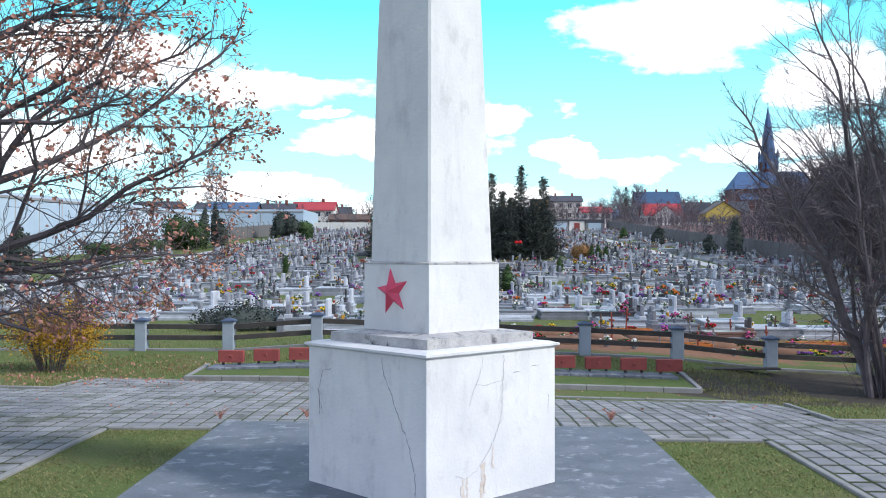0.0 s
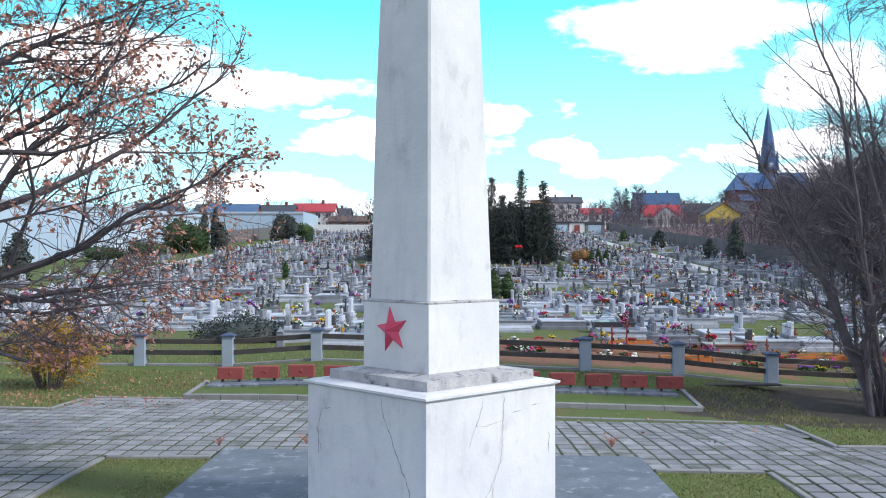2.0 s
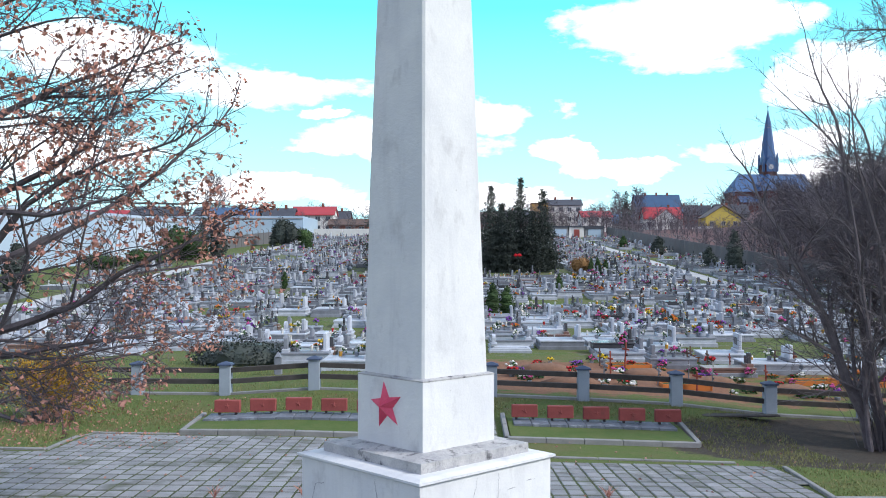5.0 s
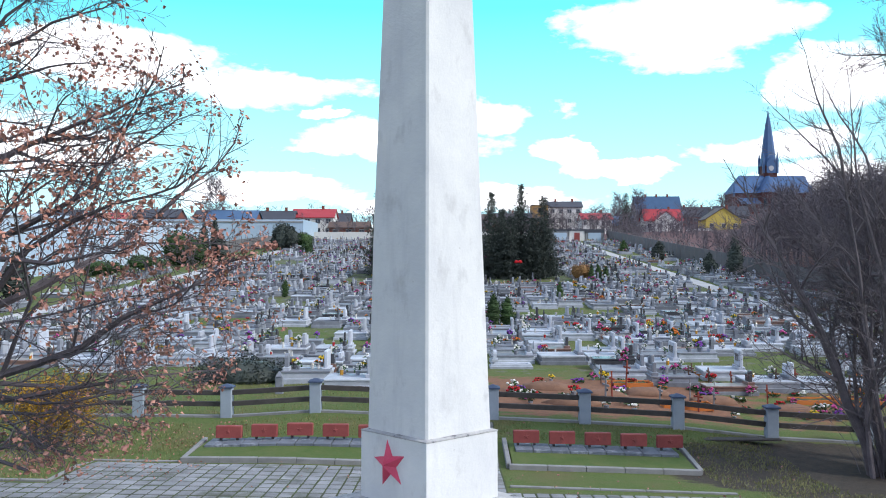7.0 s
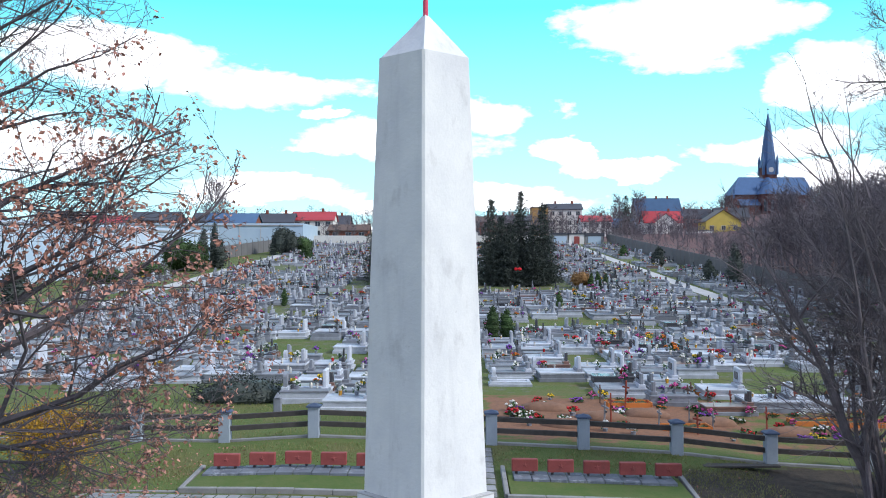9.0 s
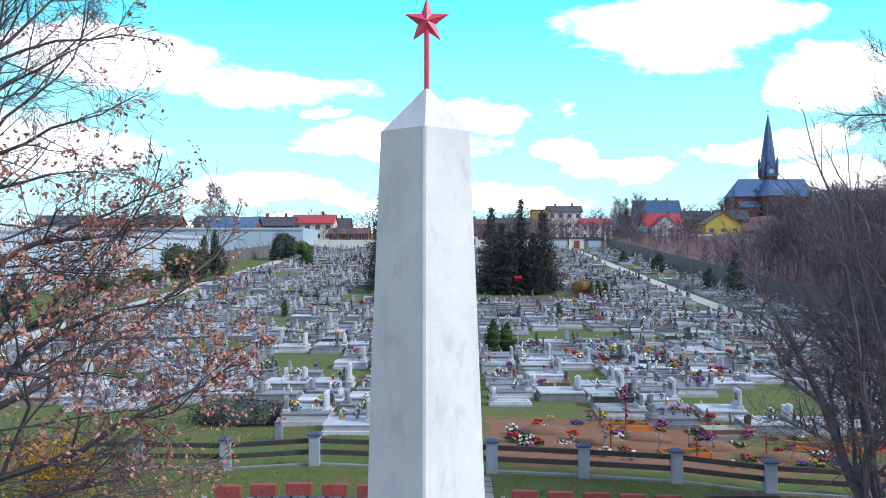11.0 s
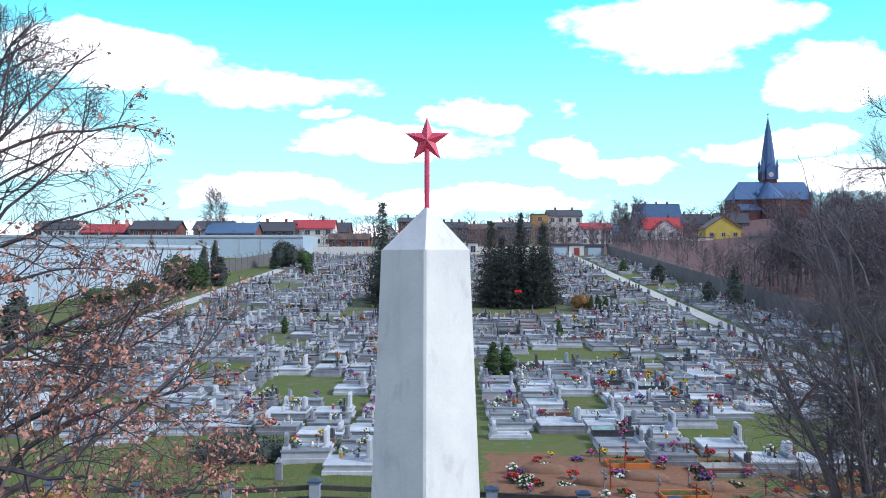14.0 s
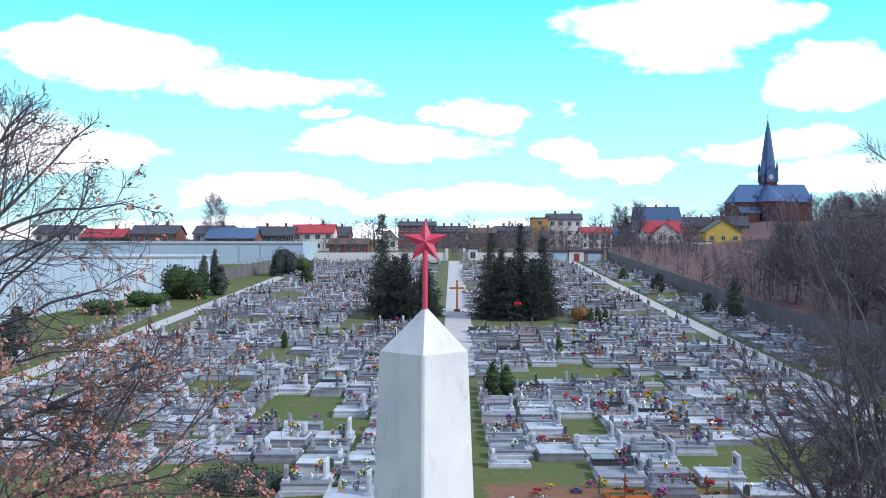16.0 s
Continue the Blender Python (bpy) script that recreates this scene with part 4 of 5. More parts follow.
for i in range(90):
    spots.append((rngw.uniform(-70, 60), rngw.uniform(203, 250), rngw.uniform(3.0, 6)))
for i in range(60):
    spots.append((rngw.uniform(-110, 66), rngw.uniform(300, 345), rngw.uniform(7, 11)))
for x, y, h in spots:
    m = Matrix.Translation((x, y, land(x, y))) @ Matrix.Rotation(rngw.uniform(0, 6.28), 4, "Z") @ Matrix.Diagonal((h * rngw.uniform(1.0, 1.5), h * rngw.uniform(1.0, 1.5), h, 1))
    woods.put(rngw.choice(protos), m)
tagged(part("bare_woods", woods, M["twig_far"]), "brown leafless woods and scrub on the slope", "woods", kind="stuff")
for x, y, h, s in ((-59, 235, 15, 71), (66, 340, 15, 72), (61, 345, 14, 73), (113, 395, 12, 74), (41, 116, 9.5, 75), (45.5, 126, 10, 76), (49, 122, 10, 77), (44, 108, 8.5, 78), (52, 134, 10, 79)):
    o = tagged(empty("bare_tree", pose(x, y, land(x, y))), "leafless broad-crowned tree against the sky", "tree")
    b = bare_proto(s, h, 26, 22)
    part("crown", b, M["twig_far"], o)
    part("trunk", Build().cyl((0, 0, -0.5), (0, 0, h * 0.2), h * 0.02, 7, h * 0.017), M["twig_far"], o)
for x, y, h, w, s in ((29.5, 345, 10, 4.5, 81), (21, 350, 9.5, 4.0, 82), (55, 300, 13, 7, 83), (160, 380, 9, 5, 84), (24.5, 352, 8.5, 3.5, 85)):
    spruce(x, y, h, w, s, "dark spruce among the houses")


# ---------------------------------------------------------------- houses and halls
def plain(name, c, rough=0.8, var=0.82, scale=0.5):
    return mat(name, c, tuple(k * var for k in c), scale, rough, 0.1, 6)


WALLS = {k: plain("render_" + k, c) for k, c in dict(white=(0.74, 0.72, 0.68), yellow=(0.56, 0.43, 0.10), orange=(0.50, 0.29, 0.10), brick=(0.23, 0.085, 0.06), grey=(0.30, 0.30, 0.30), dark=(0.12, 0.10, 0.10), pink=(0.42, 0.25, 0.22)).items()}
ROOFS = {k: plain("roofing_" + k, c, 0.6) for k, c in dict(red=(0.44, 0.055, 0.065), blue=(0.055, 0.11, 0.20), dark=(0.07, 0.075, 0.09), brown=(0.14, 0.09, 0.07), steel=(0.08, 0.15, 0.26)).items()}
PANE = mat("window_glass", (0.03, 0.04, 0.05), (0.05, 0.06, 0.07), 1.0, 0.15, 0, spec=0.6)
FRAME = plain("white_frame", (0.5, 0.5, 0.5))


def window_at(parent, x, y, z, w, h, rot=0.0):
    """A frame with two casements, each a pane of its own."""
    t = 0.09
    o = part("window", Build().box(-w / 2, w / 2, -0.05, 0.02, -h / 2, h / 2), FRAME, parent)
    o.matrix_local = pose(x, y, z, 0, 0, rot)
    for x0, x1 in ((-w / 2 + t, -t / 2), (t / 2, w / 2 - t)):
        part("pane", Build().box(x0, x1, -0.058, -0.046, -h / 2 + t, h / 2 - t), PANE, o)


def house(name, x0, x1, y, z0, eave, ridge, depth, wall, roof, label, gable_front=False, wins=(3, 2), chimneys=1, flat=False, over=0.4):
    w = x1 - x0
    o = tagged(empty(name, pose((x0 + x1) / 2, y + depth / 2, z0)), label, "house" if name != "hall" else "hall")
    e, r = eave - z0, ridge - z0
    b = Build().box(-w / 2, w / 2, -depth / 2, depth / 2, -3.0, e)
    if not flat:
        if gable_front:
            b.add([(-w / 2, -depth / 2, e), (w / 2, -depth / 2, e), (0, -depth / 2, r - 0.15), (-w / 2, depth / 2, e), (w / 2, depth / 2, e), (0, depth / 2, r - 0.15)], [(0, 1, 2), (4, 3, 5)])
        else:
            b.add([(-w / 2, -depth / 2, e), (-w / 2, depth / 2, e), (-w / 2, 0, r - 0.15), (w / 2, -depth / 2, e), (w / 2, depth / 2, e), (w / 2, 0, r - 0.15)], [(1, 0, 2), (3, 4, 5)])
    part("wall", b, WALLS[wall], o)
    if flat:
        rf = Build().box(-w / 2 - 0.15, w / 2 + 0.15, -depth / 2 - 0.15, depth / 2 + 0.15, e, max(e + 0.2, r))
    else:
        t = 0.22
        W, D = w / 2 + over, depth / 2 + over
        if gable_front:
            drop = (r - e) / (w / 2) * over
            pr = [(-W, e - drop), (0, r), (W, e - drop), (W, e - drop + t), (0, r + t), (-W, e - drop + t)]
            vs = [(px, s, pz) for s in (-D, D) for px, pz in pr]
        else:
            drop = (r - e) / (depth / 2) * over
            pr = [(-D, e - drop), (0, r), (D, e - drop), (D, e - drop + t), (0, r + t), (-D, e - drop + t)]
            vs = [(s, py, pz) for s in (W, -W) for py, pz in pr]
        rf = Build().add(vs, [(0, 1, 4, 5), (1, 2, 3, 4), (6, 11, 10, 7), (7, 10, 9, 8), (5, 4, 10, 11), (4, 3, 9, 10), (0, 6, 7, 1), (1, 7, 8, 2), (0, 5, 11, 6), (2, 8, 9, 3)])
    rp = part("roof", rf, ROOFS[roof], o)
    for i in range(chimneys):
        cx = -w * 0.25 + w * 0.5 * i / max(1, chimneys - 1) if chimneys > 1 else w * 0.2
        part("chimney", Build().box(cx - 0.35, cx + 0.35, -0.35, 0.35, (e + r) / 2, r + 1.1, 0.03), WALLS["brick"], rp)
    cols, rows = wins
    for i, j in itertools.product(range(cols), range(rows)):
        hh = e / max(rows, 1)
        window_at(o, -w / 2 + w * (i + 0.5) / cols, -depth / 2 - 0.02, hh * (j + 0.55), min(1.4, w / cols * 0.55), min(1.5, hh * 0.55))
    return o


house("house", -44.2, -32.8, 259, 10.5, 15.4, 17.7, 9, "white", "red", "white house with a bright red metal roof", wins=(4, 2))
house("house", -60, -48.3, 229, 9.3, 13.4, 15.9, 10, "brick", "steel", "long shed with a steel blue roof", wins=(5, 1), chimneys=0)
house("house", -53.5, -43.2, 255, 10.2, 14.6, 17.0, 8, "dark", "dark", "dark brick house with slate roof", wins=(4, 2), chimneys=2)
house("house", -17.3, -5.6, 300, 11, 18.6, 20.0, 9, "brick", "dark", "three-storey brick tenement with flat dark roof", wins=(6, 3), chimneys=3)
house("house", -5.2, 4.5, 296, 11, 16.6, 18.4, 9, "dark", "dark", "row of dark old tenements with chimneys", wins=(5, 2), chimneys=3)
house("house", 4.7, 13.5, 297, 11, 16.2, 17.9, 9, "brick", "brown", "old brick tenement in the row", wins=(4, 2), chimneys=2)
house("house", 13.8, 25.5, 306, 11, 17.0, 18.7, 9, "dark", "dark", "dark tenement with slate roof in the row", wins=(5, 2), chimneys=3)
house("house", 26.8, 32.3, 320, 12, 21.8, 22.1, 8, "orange", "brown", "narrow tall orange-rendered block with flat roof", wins=(1, 3), chimneys=0, flat=True)
house("house", 33.4, 45.2, 330, 12, 21.8, 23.9, 10, "white", "dark", "tall pale block with low pitched roof", wins=(4, 3), chimneys=2)
house("house", 39.7, 48.8, 290, 11, 16.1, 17.9, 9, "white", "red", "white two-storey house with red roof", wins=(5, 2), chimneys=1)
house("house", 49.5, 58, 300, 11, 14.6, 17.3, 9, "grey", "steel", "grey house with a blue metal roof", wins=(3, 1))
house("house", 75.1, 93.3, 385, 14, 22.2, 29.2, 13, "grey", "blue", "large house with a steep dark blue roof", wins=(7, 2), chimneys=3)
house("house", 69.0, 82.6, 340, 13, 17.6, 21.6, 9, "white", "red", "white house under a bright red roof", wins=(4, 1))
g = house("house", 71.5, 79.0, 334, 13, 17.4, 20.6, 6.5, "white", "red", "white gabled wing with red roof", gable_front=True, wins=(2, 1), chimneys=0)
house("house", 85.6, 97.5, 320, 12.4, 17.2, 21.1, 10, "yellow", "brown", "yellow gabled house with brown roof and white windows", gable_front=True, wins=(3, 1))
house("house", 75.2, 82.4, 300, 10, 13.5, 13.7, 5, "white", "dark", "low white flat-roofed shed", wins=(1, 1), chimneys=0, flat=True)
house("house", 94.2, 106.1, 251, 9.5, 12.6, 14.6, 8, "pink", "brown", "low pinkish cottage on the slope", wins=(4, 1))
house("house", 84, 92, 262, 9.8, 12.8, 13.4, 6, "grey", "dark", "low grey outbuilding on the slope", wins=(2, 1), chimneys=0, flat=True)
house("house", -19.6, -15.6, 262, 10.2, 14.0, 16.2, 6, "white", "dark", "small white gabled house", gable_front=True, wins=(2, 1), chimneys=0)
house("house", -31.5, -21.5, 240, 9.5, 12.0, 13.4, 6, "brick", "brown", "low brick shed beyond the cemetery wall", wins=(3, 1), chimneys=0)
house("house", 95, 110, 400, 15, 21.5, 25.5, 9, "brick", "dark", "brick house with dark roof", wins=(5, 2), chimneys=2)
house("house", 112, 126, 402, 16, 22, 26, 9, "dark", "dark", "dark house beside the church", wins=(4, 2), chimneys=2)
for i, (x, w, zr, wl, rf) in enumerate(((-84, 12, 17.0, "brick", "dark"), (-98, 11, 16.2, "dark", "red"), (-112, 12, 17.2, "white", "dark"), (-70, 10, 17.2, "grey", "dark"))):
    house("house", x, x + w, 245 + 3 * i, 9.8, zr - 2.2, zr, 9, wl, rf, "town house beyond the halls", wins=(4, 2), chimneys=1)
house("house", -44, -33, 300, 11, 15.5, 18.4, 9, "brick", "dark", "dark-roofed town house farther off", wins=(4, 2), chimneys=2)

# garages and the end wall
for x0, x1, wl in ((20.3, 23.6, "grey"), (23.8, 26.9, "white"), (27.1, 30.8, "grey")):
    g = house("garage", x0, x1, 193, 7.4, 9.9 if x0 < 27 else 9.5, 10.2, 5, wl, "dark", "small flat-roofed garage at the cemetery corner", wins=(0, 0), chimneys=0, flat=True)
    g["category"] = "garage"
    c = M["red_stone"] if wl == "white" else M["hall"]
    part("garage_door", Build().box(-0.55 if wl == "white" else -1.3, 0.55 if wl == "white" else 1.3, -2.62, -2.51, 0.1, 2.1), c, g)
wall = tagged(empty("wall_end"), "long pale rendered wall closing the cemetery", "wall", kind="structure")
for x0, x1 in ((-29, -1.4), (2.6, 20.2)):
    n = int((x1 - x0) / 3)
    for i in range(n):
        xa, xb = x0 + (x1 - x0) * i / n, x0 + (x1 - x0) * (i + 1) / n
        part("panel", Build().box(xa, xb - 0.05, 197.0, 197.25, 7.2, 9.75, 0.03), WALLS["white"], wall)
gate = tagged(empty("gate"), "pale gate posts at the end of the avenue", "gate")
for x in (-1.2, 2.4):
    part("gate_post", Build().box(x - 0.3, x + 0.3, 196.8, 197.4, 7.2, 10.6, 0.04), WALLS["white"], gate)
cb = house("kiosk", 3.2, 5.2, 194.0, 7.8, 10.4, 10.6, 2.4, "white", "dark", "small white booth beside the gate", wins=(1, 1), chimneys=0, flat=True)
cb["category"] = "kiosk"


def hall(pts, z0, z1, label, bands):
    """A long pale hall over a plan of corners, with standing seams along its walls."""
    o = tagged(empty("hall"), label, "hall")
    n = len(pts)
    b = Build().add([(x, y, z) for z in (z0, z1) for x, y in pts], [(i, (i + 1) % n, n + (i + 1) % n, n + i) for i in range(n)])
    part("wall", b, M["hall"], o)
    part("roof", Build().add([(x, y, z1 + dz) for dz in (0.0, 0.25) for x, y in pts], [tuple(range(n, 2 * n)), tuple(range(n - 1, -1, -1))] + [(i, (i + 1) % n, n + (i + 1) % n, n + i) for i in range(n)]), M["hall"], o)
    for a, c in bands:
        (xa, ya), (xb, yb) = pts[a], pts[c]
        l = math.hypot(xb - xa, yb - ya)
        k = int(l / 4)
        for i in range(1, k):
            t = i / k
            p = part("seam", Build().box(-0.06, 0.06, -0.08, 0.08, z0, z1), FRAME, o)
            p.matrix_local = pose(xa + (xb - xa) * t, ya + (yb - ya) * t, 0)
        q = part("gutter", Build().box(0, l, -0.12, 0.12, z1 - 0.35, z1 - 0.1), WALLS["grey"], o)
        q.matrix_local = Matrix.Translation((xa, ya, 0)) @ Matrix.Rotation(math.atan2(yb - ya, xb - xa), 4, "Z")
    return o


hall([(-52, 66), (-36.2, 146), (-110, 152), (-110, 66)], 0.0, 9.1, "long pale blue sheet-metal hall beside the cemetery", [(0, 1)])
hall([(-100, 183), (-29.5, 186), (-29.5, 206), (-100, 206)], 5.0, 11.7, "second pale sheet-metal hall behind the first", [(0, 1)])


# ---------------------------------------------------------------- the church
def church():
    x0, x1, y = 134.5, 172, 453.0
    z0 = 25.0
    o = tagged(empty("church", pose(152, y, z0)), "brick church with slate roofs and a tall slim spire", "church")
    # brick darker than on the houses: the walls' shade is in the colour
    br, sl = plain("shaded_brick", (0.13, 0.055, 0.048)), plain("blue_slate", (0.075, 0.145, 0.28), 0.6)
    part("nave_wall", Build().box(-17.5, 20, 0, 15, -10, 10.2), br, o)
    part("nave_roof", Build().add([(-18.2, -0.7, 9.8), (20.5, -0.7, 9.8), (20.5, 15.7, 9.8), (-18.2, 15.7, 9.8), (-13.0, 7.5, 18.8), (19.0, 7.5, 18.8)], [(0, 1, 5, 4), (2, 3, 4, 5), (3, 0, 4), (1, 2, 5), (3, 2, 1, 0)]), sl, o)
    a = Build()
    r = 6.4
    ring = [(math.cos(math.pi + math.pi * i / 6) * r, -1.5 + math.sin(math.pi + math.pi * i / 6) * r) for i in range(7)]
    vs = [(px, py, z) for z in (-10, 10.0) for px, py in ring]
    a.add(vs, [(i, i + 1, 8 + i, 7 + i) for i in range(6)])
    ap = part("apse_wall", a, br, o)
    part("apse_roof", Build().add([(px * 1.08, py * 1.08 + 0.1, 9.8) for px, py in ring] + [(0, 7, 18.6), (0, 2.0, 18.4)], [(i, i + 1, 8) for i in range(6)] + [(0, 8, 7), (6, 7, 8)]), sl, o)
    for i in (1, 2, 3, 4):
        (xa, ya), (xb, yb) = ring[i], ring[i + 1]
        ang = math.degrees(math.atan2(yb - ya, xb - xa))
        w = part("window", Build().box(-0.7, 0.7, -0.15, 0.05, 1.5, 6.5).frustum(0.7, 0.02, 6.5, 7.6, math.pi / 4), PANE, o)
        w.matrix_local = pose((xa + xb) / 2, (ya + yb) / 2, 0, 0, 0, ang)
    part("aisle_wall", Build().box(-15, -6.5, -5, 0, -10, 4.6), br, o)
    part("aisle_roof", Build().add([(-15.6, -5.6, 4.4), (-6.0, -5.6, 4.4), (-6.0, 0, 7.6), (-15.6, 0, 7.6)], [(0, 1, 2, 3)]), sl, o)
    tx = 2.3
    part("tower", Build().box(tx - 3.3, tx + 3.3, 6.9, 13.5, 8, 24.0), br, o)
    c = part("clock", Build().cyl((tx, 6.85, 22.3), (tx, 5.6, 22.3), 1.25, 20), FRAME, o, "white clock face")
    part("clock_gable", Build().add([(tx - 2.2, 5.7, 20), (tx + 2.2, 5.7, 20), (tx + 2.2, 5.7, 24.5), (tx, 5.7, 28), (tx - 2.2, 5.7, 24.5), (tx, 9, 27.6)], [(0, 1, 2, 3, 4), (2, 5, 3), (4, 3, 5)]), sl, o)
    sp = Build()
    prof = [(4.4, 23.5), (3.5, 27.5), (2.7, 34.5), (1.35, 44.0), (0.5, 48.6), (0.08, 51.0)]
    for (r0, z_0), (r1, z_1) in zip(prof, prof[1:]):
        sp.frustum(r0, r1, z_0, z_1, math.pi / 8, 8, tx, 10.2, cap=False)
    part("spire", sp, sl, o)
    part("spire_band", Build().frustum(1.5, 1.45, 43.2, 43.9, math.pi / 8, 8, tx, 10.2), sl, o)
    part("finial", Build().cyl((tx, 10.2, 50.5), (tx, 10.2, 53.0), 0.12, 6).box(tx - 0.6, tx + 0.6, 10.1, 10.3, 52.0, 52.25), WALLS["dark"], o)
    for sx, sy in ((-3.3, 6.9), (3.3, 6.9), (-3.3, 13.5), (3.3, 13.5)):
        part("pinnacle", Build().frustum(0.75, 0.7, 20, 26, math.pi / 4, 4, tx + sx, sy).frustum(0.9, 0.03, 26, 30.5, math.pi / 4, 4, tx + sx, sy), sl, o)
    for x in (-17.5, 19.5):
        part("pinnacle", Build().frustum(0.6, 0.55, 8, 12, math.pi / 4, 4, x, 0).frustum(0.8, 0.02, 12, 14.6, math.pi / 4, 4, x, 0), sl, o)
    for x, z in ((-5.5, 12.4), (3.2, 12.6)):
        part("dormer", Build().box(x - 0.8, x + 0.8, 0.6, 3, z - 0.6, z + 0.8).frustum(1.3, 0.02, z + 0.8, z + 2.8, math.pi / 4, 4, x, 1.6), sl, o)
    return o


church()

# concrete panel fence along the east side
fe = tagged(empty("panel_fence"), "grey precast concrete fence with curved post tops", "fence")
fb = Build().box(-0.04, 0.04, 0.08, 2.42, -0.4, 2.0, 0.01)
pm = fb.mesh("fence_panel", plain("old_grey_concrete", (0.16, 0.155, 0.155)))
pb = Build().box(-0.08, 0.08, -0.08, 0.08, -0.4, 2.1, 0.01)
pb.tube([Vector((0, 0, 2.05)), Vector((0, 0, 2.35)), Vector((-0.15, 0, 2.55)), Vector((-0.4, 0, 2.62))], [0.06, 0.05, 0.045, 0.04], 5)
qm = pb.mesh("fence_upright", plain("weathered_concrete_post", (0.19, 0.185, 0.185)))
for i in range(58):
    y = 50 + 2.5 * i
    z = land(31.9, y + 1.2)
    p = part("panel", pm, None, fe)
    p.matrix_local = Matrix.Translation((31.9, y, z)) @ Matrix.Rotation(math.atan2(land(31.9, y + 2.5) - land(31.9, y), 2.5), 4, "X")
    p = part("upright", qm, None, fe)
    p.matrix_local = pose(31.9, y, land(31.9, y))
fw = tagged(empty("panel_fence"), "pale precast concrete fence with curved post tops", "fence")
for i in range(16):
    y = 146 + 2.5 * i
    x = -35.6 + 0.16 * (y - 146)
    p = part("panel", pm, None, fw)
    p.matrix_local = Matrix.Translation((x, y, land(x, y))) @ Matrix.Rotation(math.atan2(land(x, y + 2.5) - land(x, y), 2.5), 4, "X") @ Matrix.Rotation(-0.16, 4, "Z")
    p = part("upright", qm, None, fw)
    p.matrix_local = pose(x, y, land(x, y))

# tall wooden cross on the avenue
oc = tagged(empty("wayside_cross", pose(0.55, 106, land(0.55, 106))), "tall orange-brown wooden cross on a stone foot", "cross")
ow = plain("orange_wood", (0.62, 0.20, 0.05))
part("upright", Build().box(-0.11, 0.11, -0.09, 0.09, 0.25, 3.55, 0.01), ow, oc)
part("crossbar", Build().box(-0.85, 0.85, -0.092, 0.092, 2.55, 2.76, 0.01), ow, oc)
part("foot", Build().box(-0.35, 0.35, -0.35, 0.35, -0.1, 0.3, 0.03), WALLS["brick"], oc)


# ---------------------------------------------------------------- graves
STONE = {"pale": mat("pale_terrazzo", (0.53, 0.555, 0.60), (0.34, 0.36, 0.395), 2.6, 0.6, 0.1, 30, spread=0.42),
         "grey": mat("grey_terrazzo", (0.26, 0.275, 0.305), (0.16, 0.17, 0.19), 2.6, 0.6, 0.1, 30, spread=0.4),
         "dark": mat("dark_granite", (0.05, 0.05, 0.055), (0.08, 0.08, 0.085), 3.0, 0.2, 0.0, 30, spread=0.3, spec=0.5),
         "brown": mat("brown_granite", (0.24, 0.14, 0.11), (0.17, 0.10, 0.08), 3.0, 0.3, 0.0, 30, spread=0.3, spec=0.5)}
PETAL = {k: mat("petals_" + k, c, tuple(q * 0.6 for q in c), 12, 0.7, 0, 60, spread=0.4) for k, c in dict(red=(0.55, 0.025, 0.03), pink=(0.62, 0.10, 0.30), white=(0.75, 0.74, 0.68), yellow=(0.70, 0.48, 0.03), purple=(0.26, 0.08, 0.42), orange=(0.72, 0.20, 0.03)).items()}
LEAFG = mat("bouquet_green", (0.035, 0.085, 0.03), (0.06, 0.11, 0.04), 10, 0.7, 0, 40, spread=0.4)
GLASS = {k: mat("lantern_" + k, c, tuple(q * 0.7 for q in c), 10, 0.25, 0, 30, spec=0.6) for k, c in dict(red=(0.5, 0.02, 0.02), white=(0.7, 0.7, 0.66), amber=(0.6, 0.3, 0.03)).items()}
METAL = mat("lantern_lid", (0.55, 0.5, 0.4), (0.3, 0.28, 0.25), 10, 0.35, 0, 30, metal=0.7)


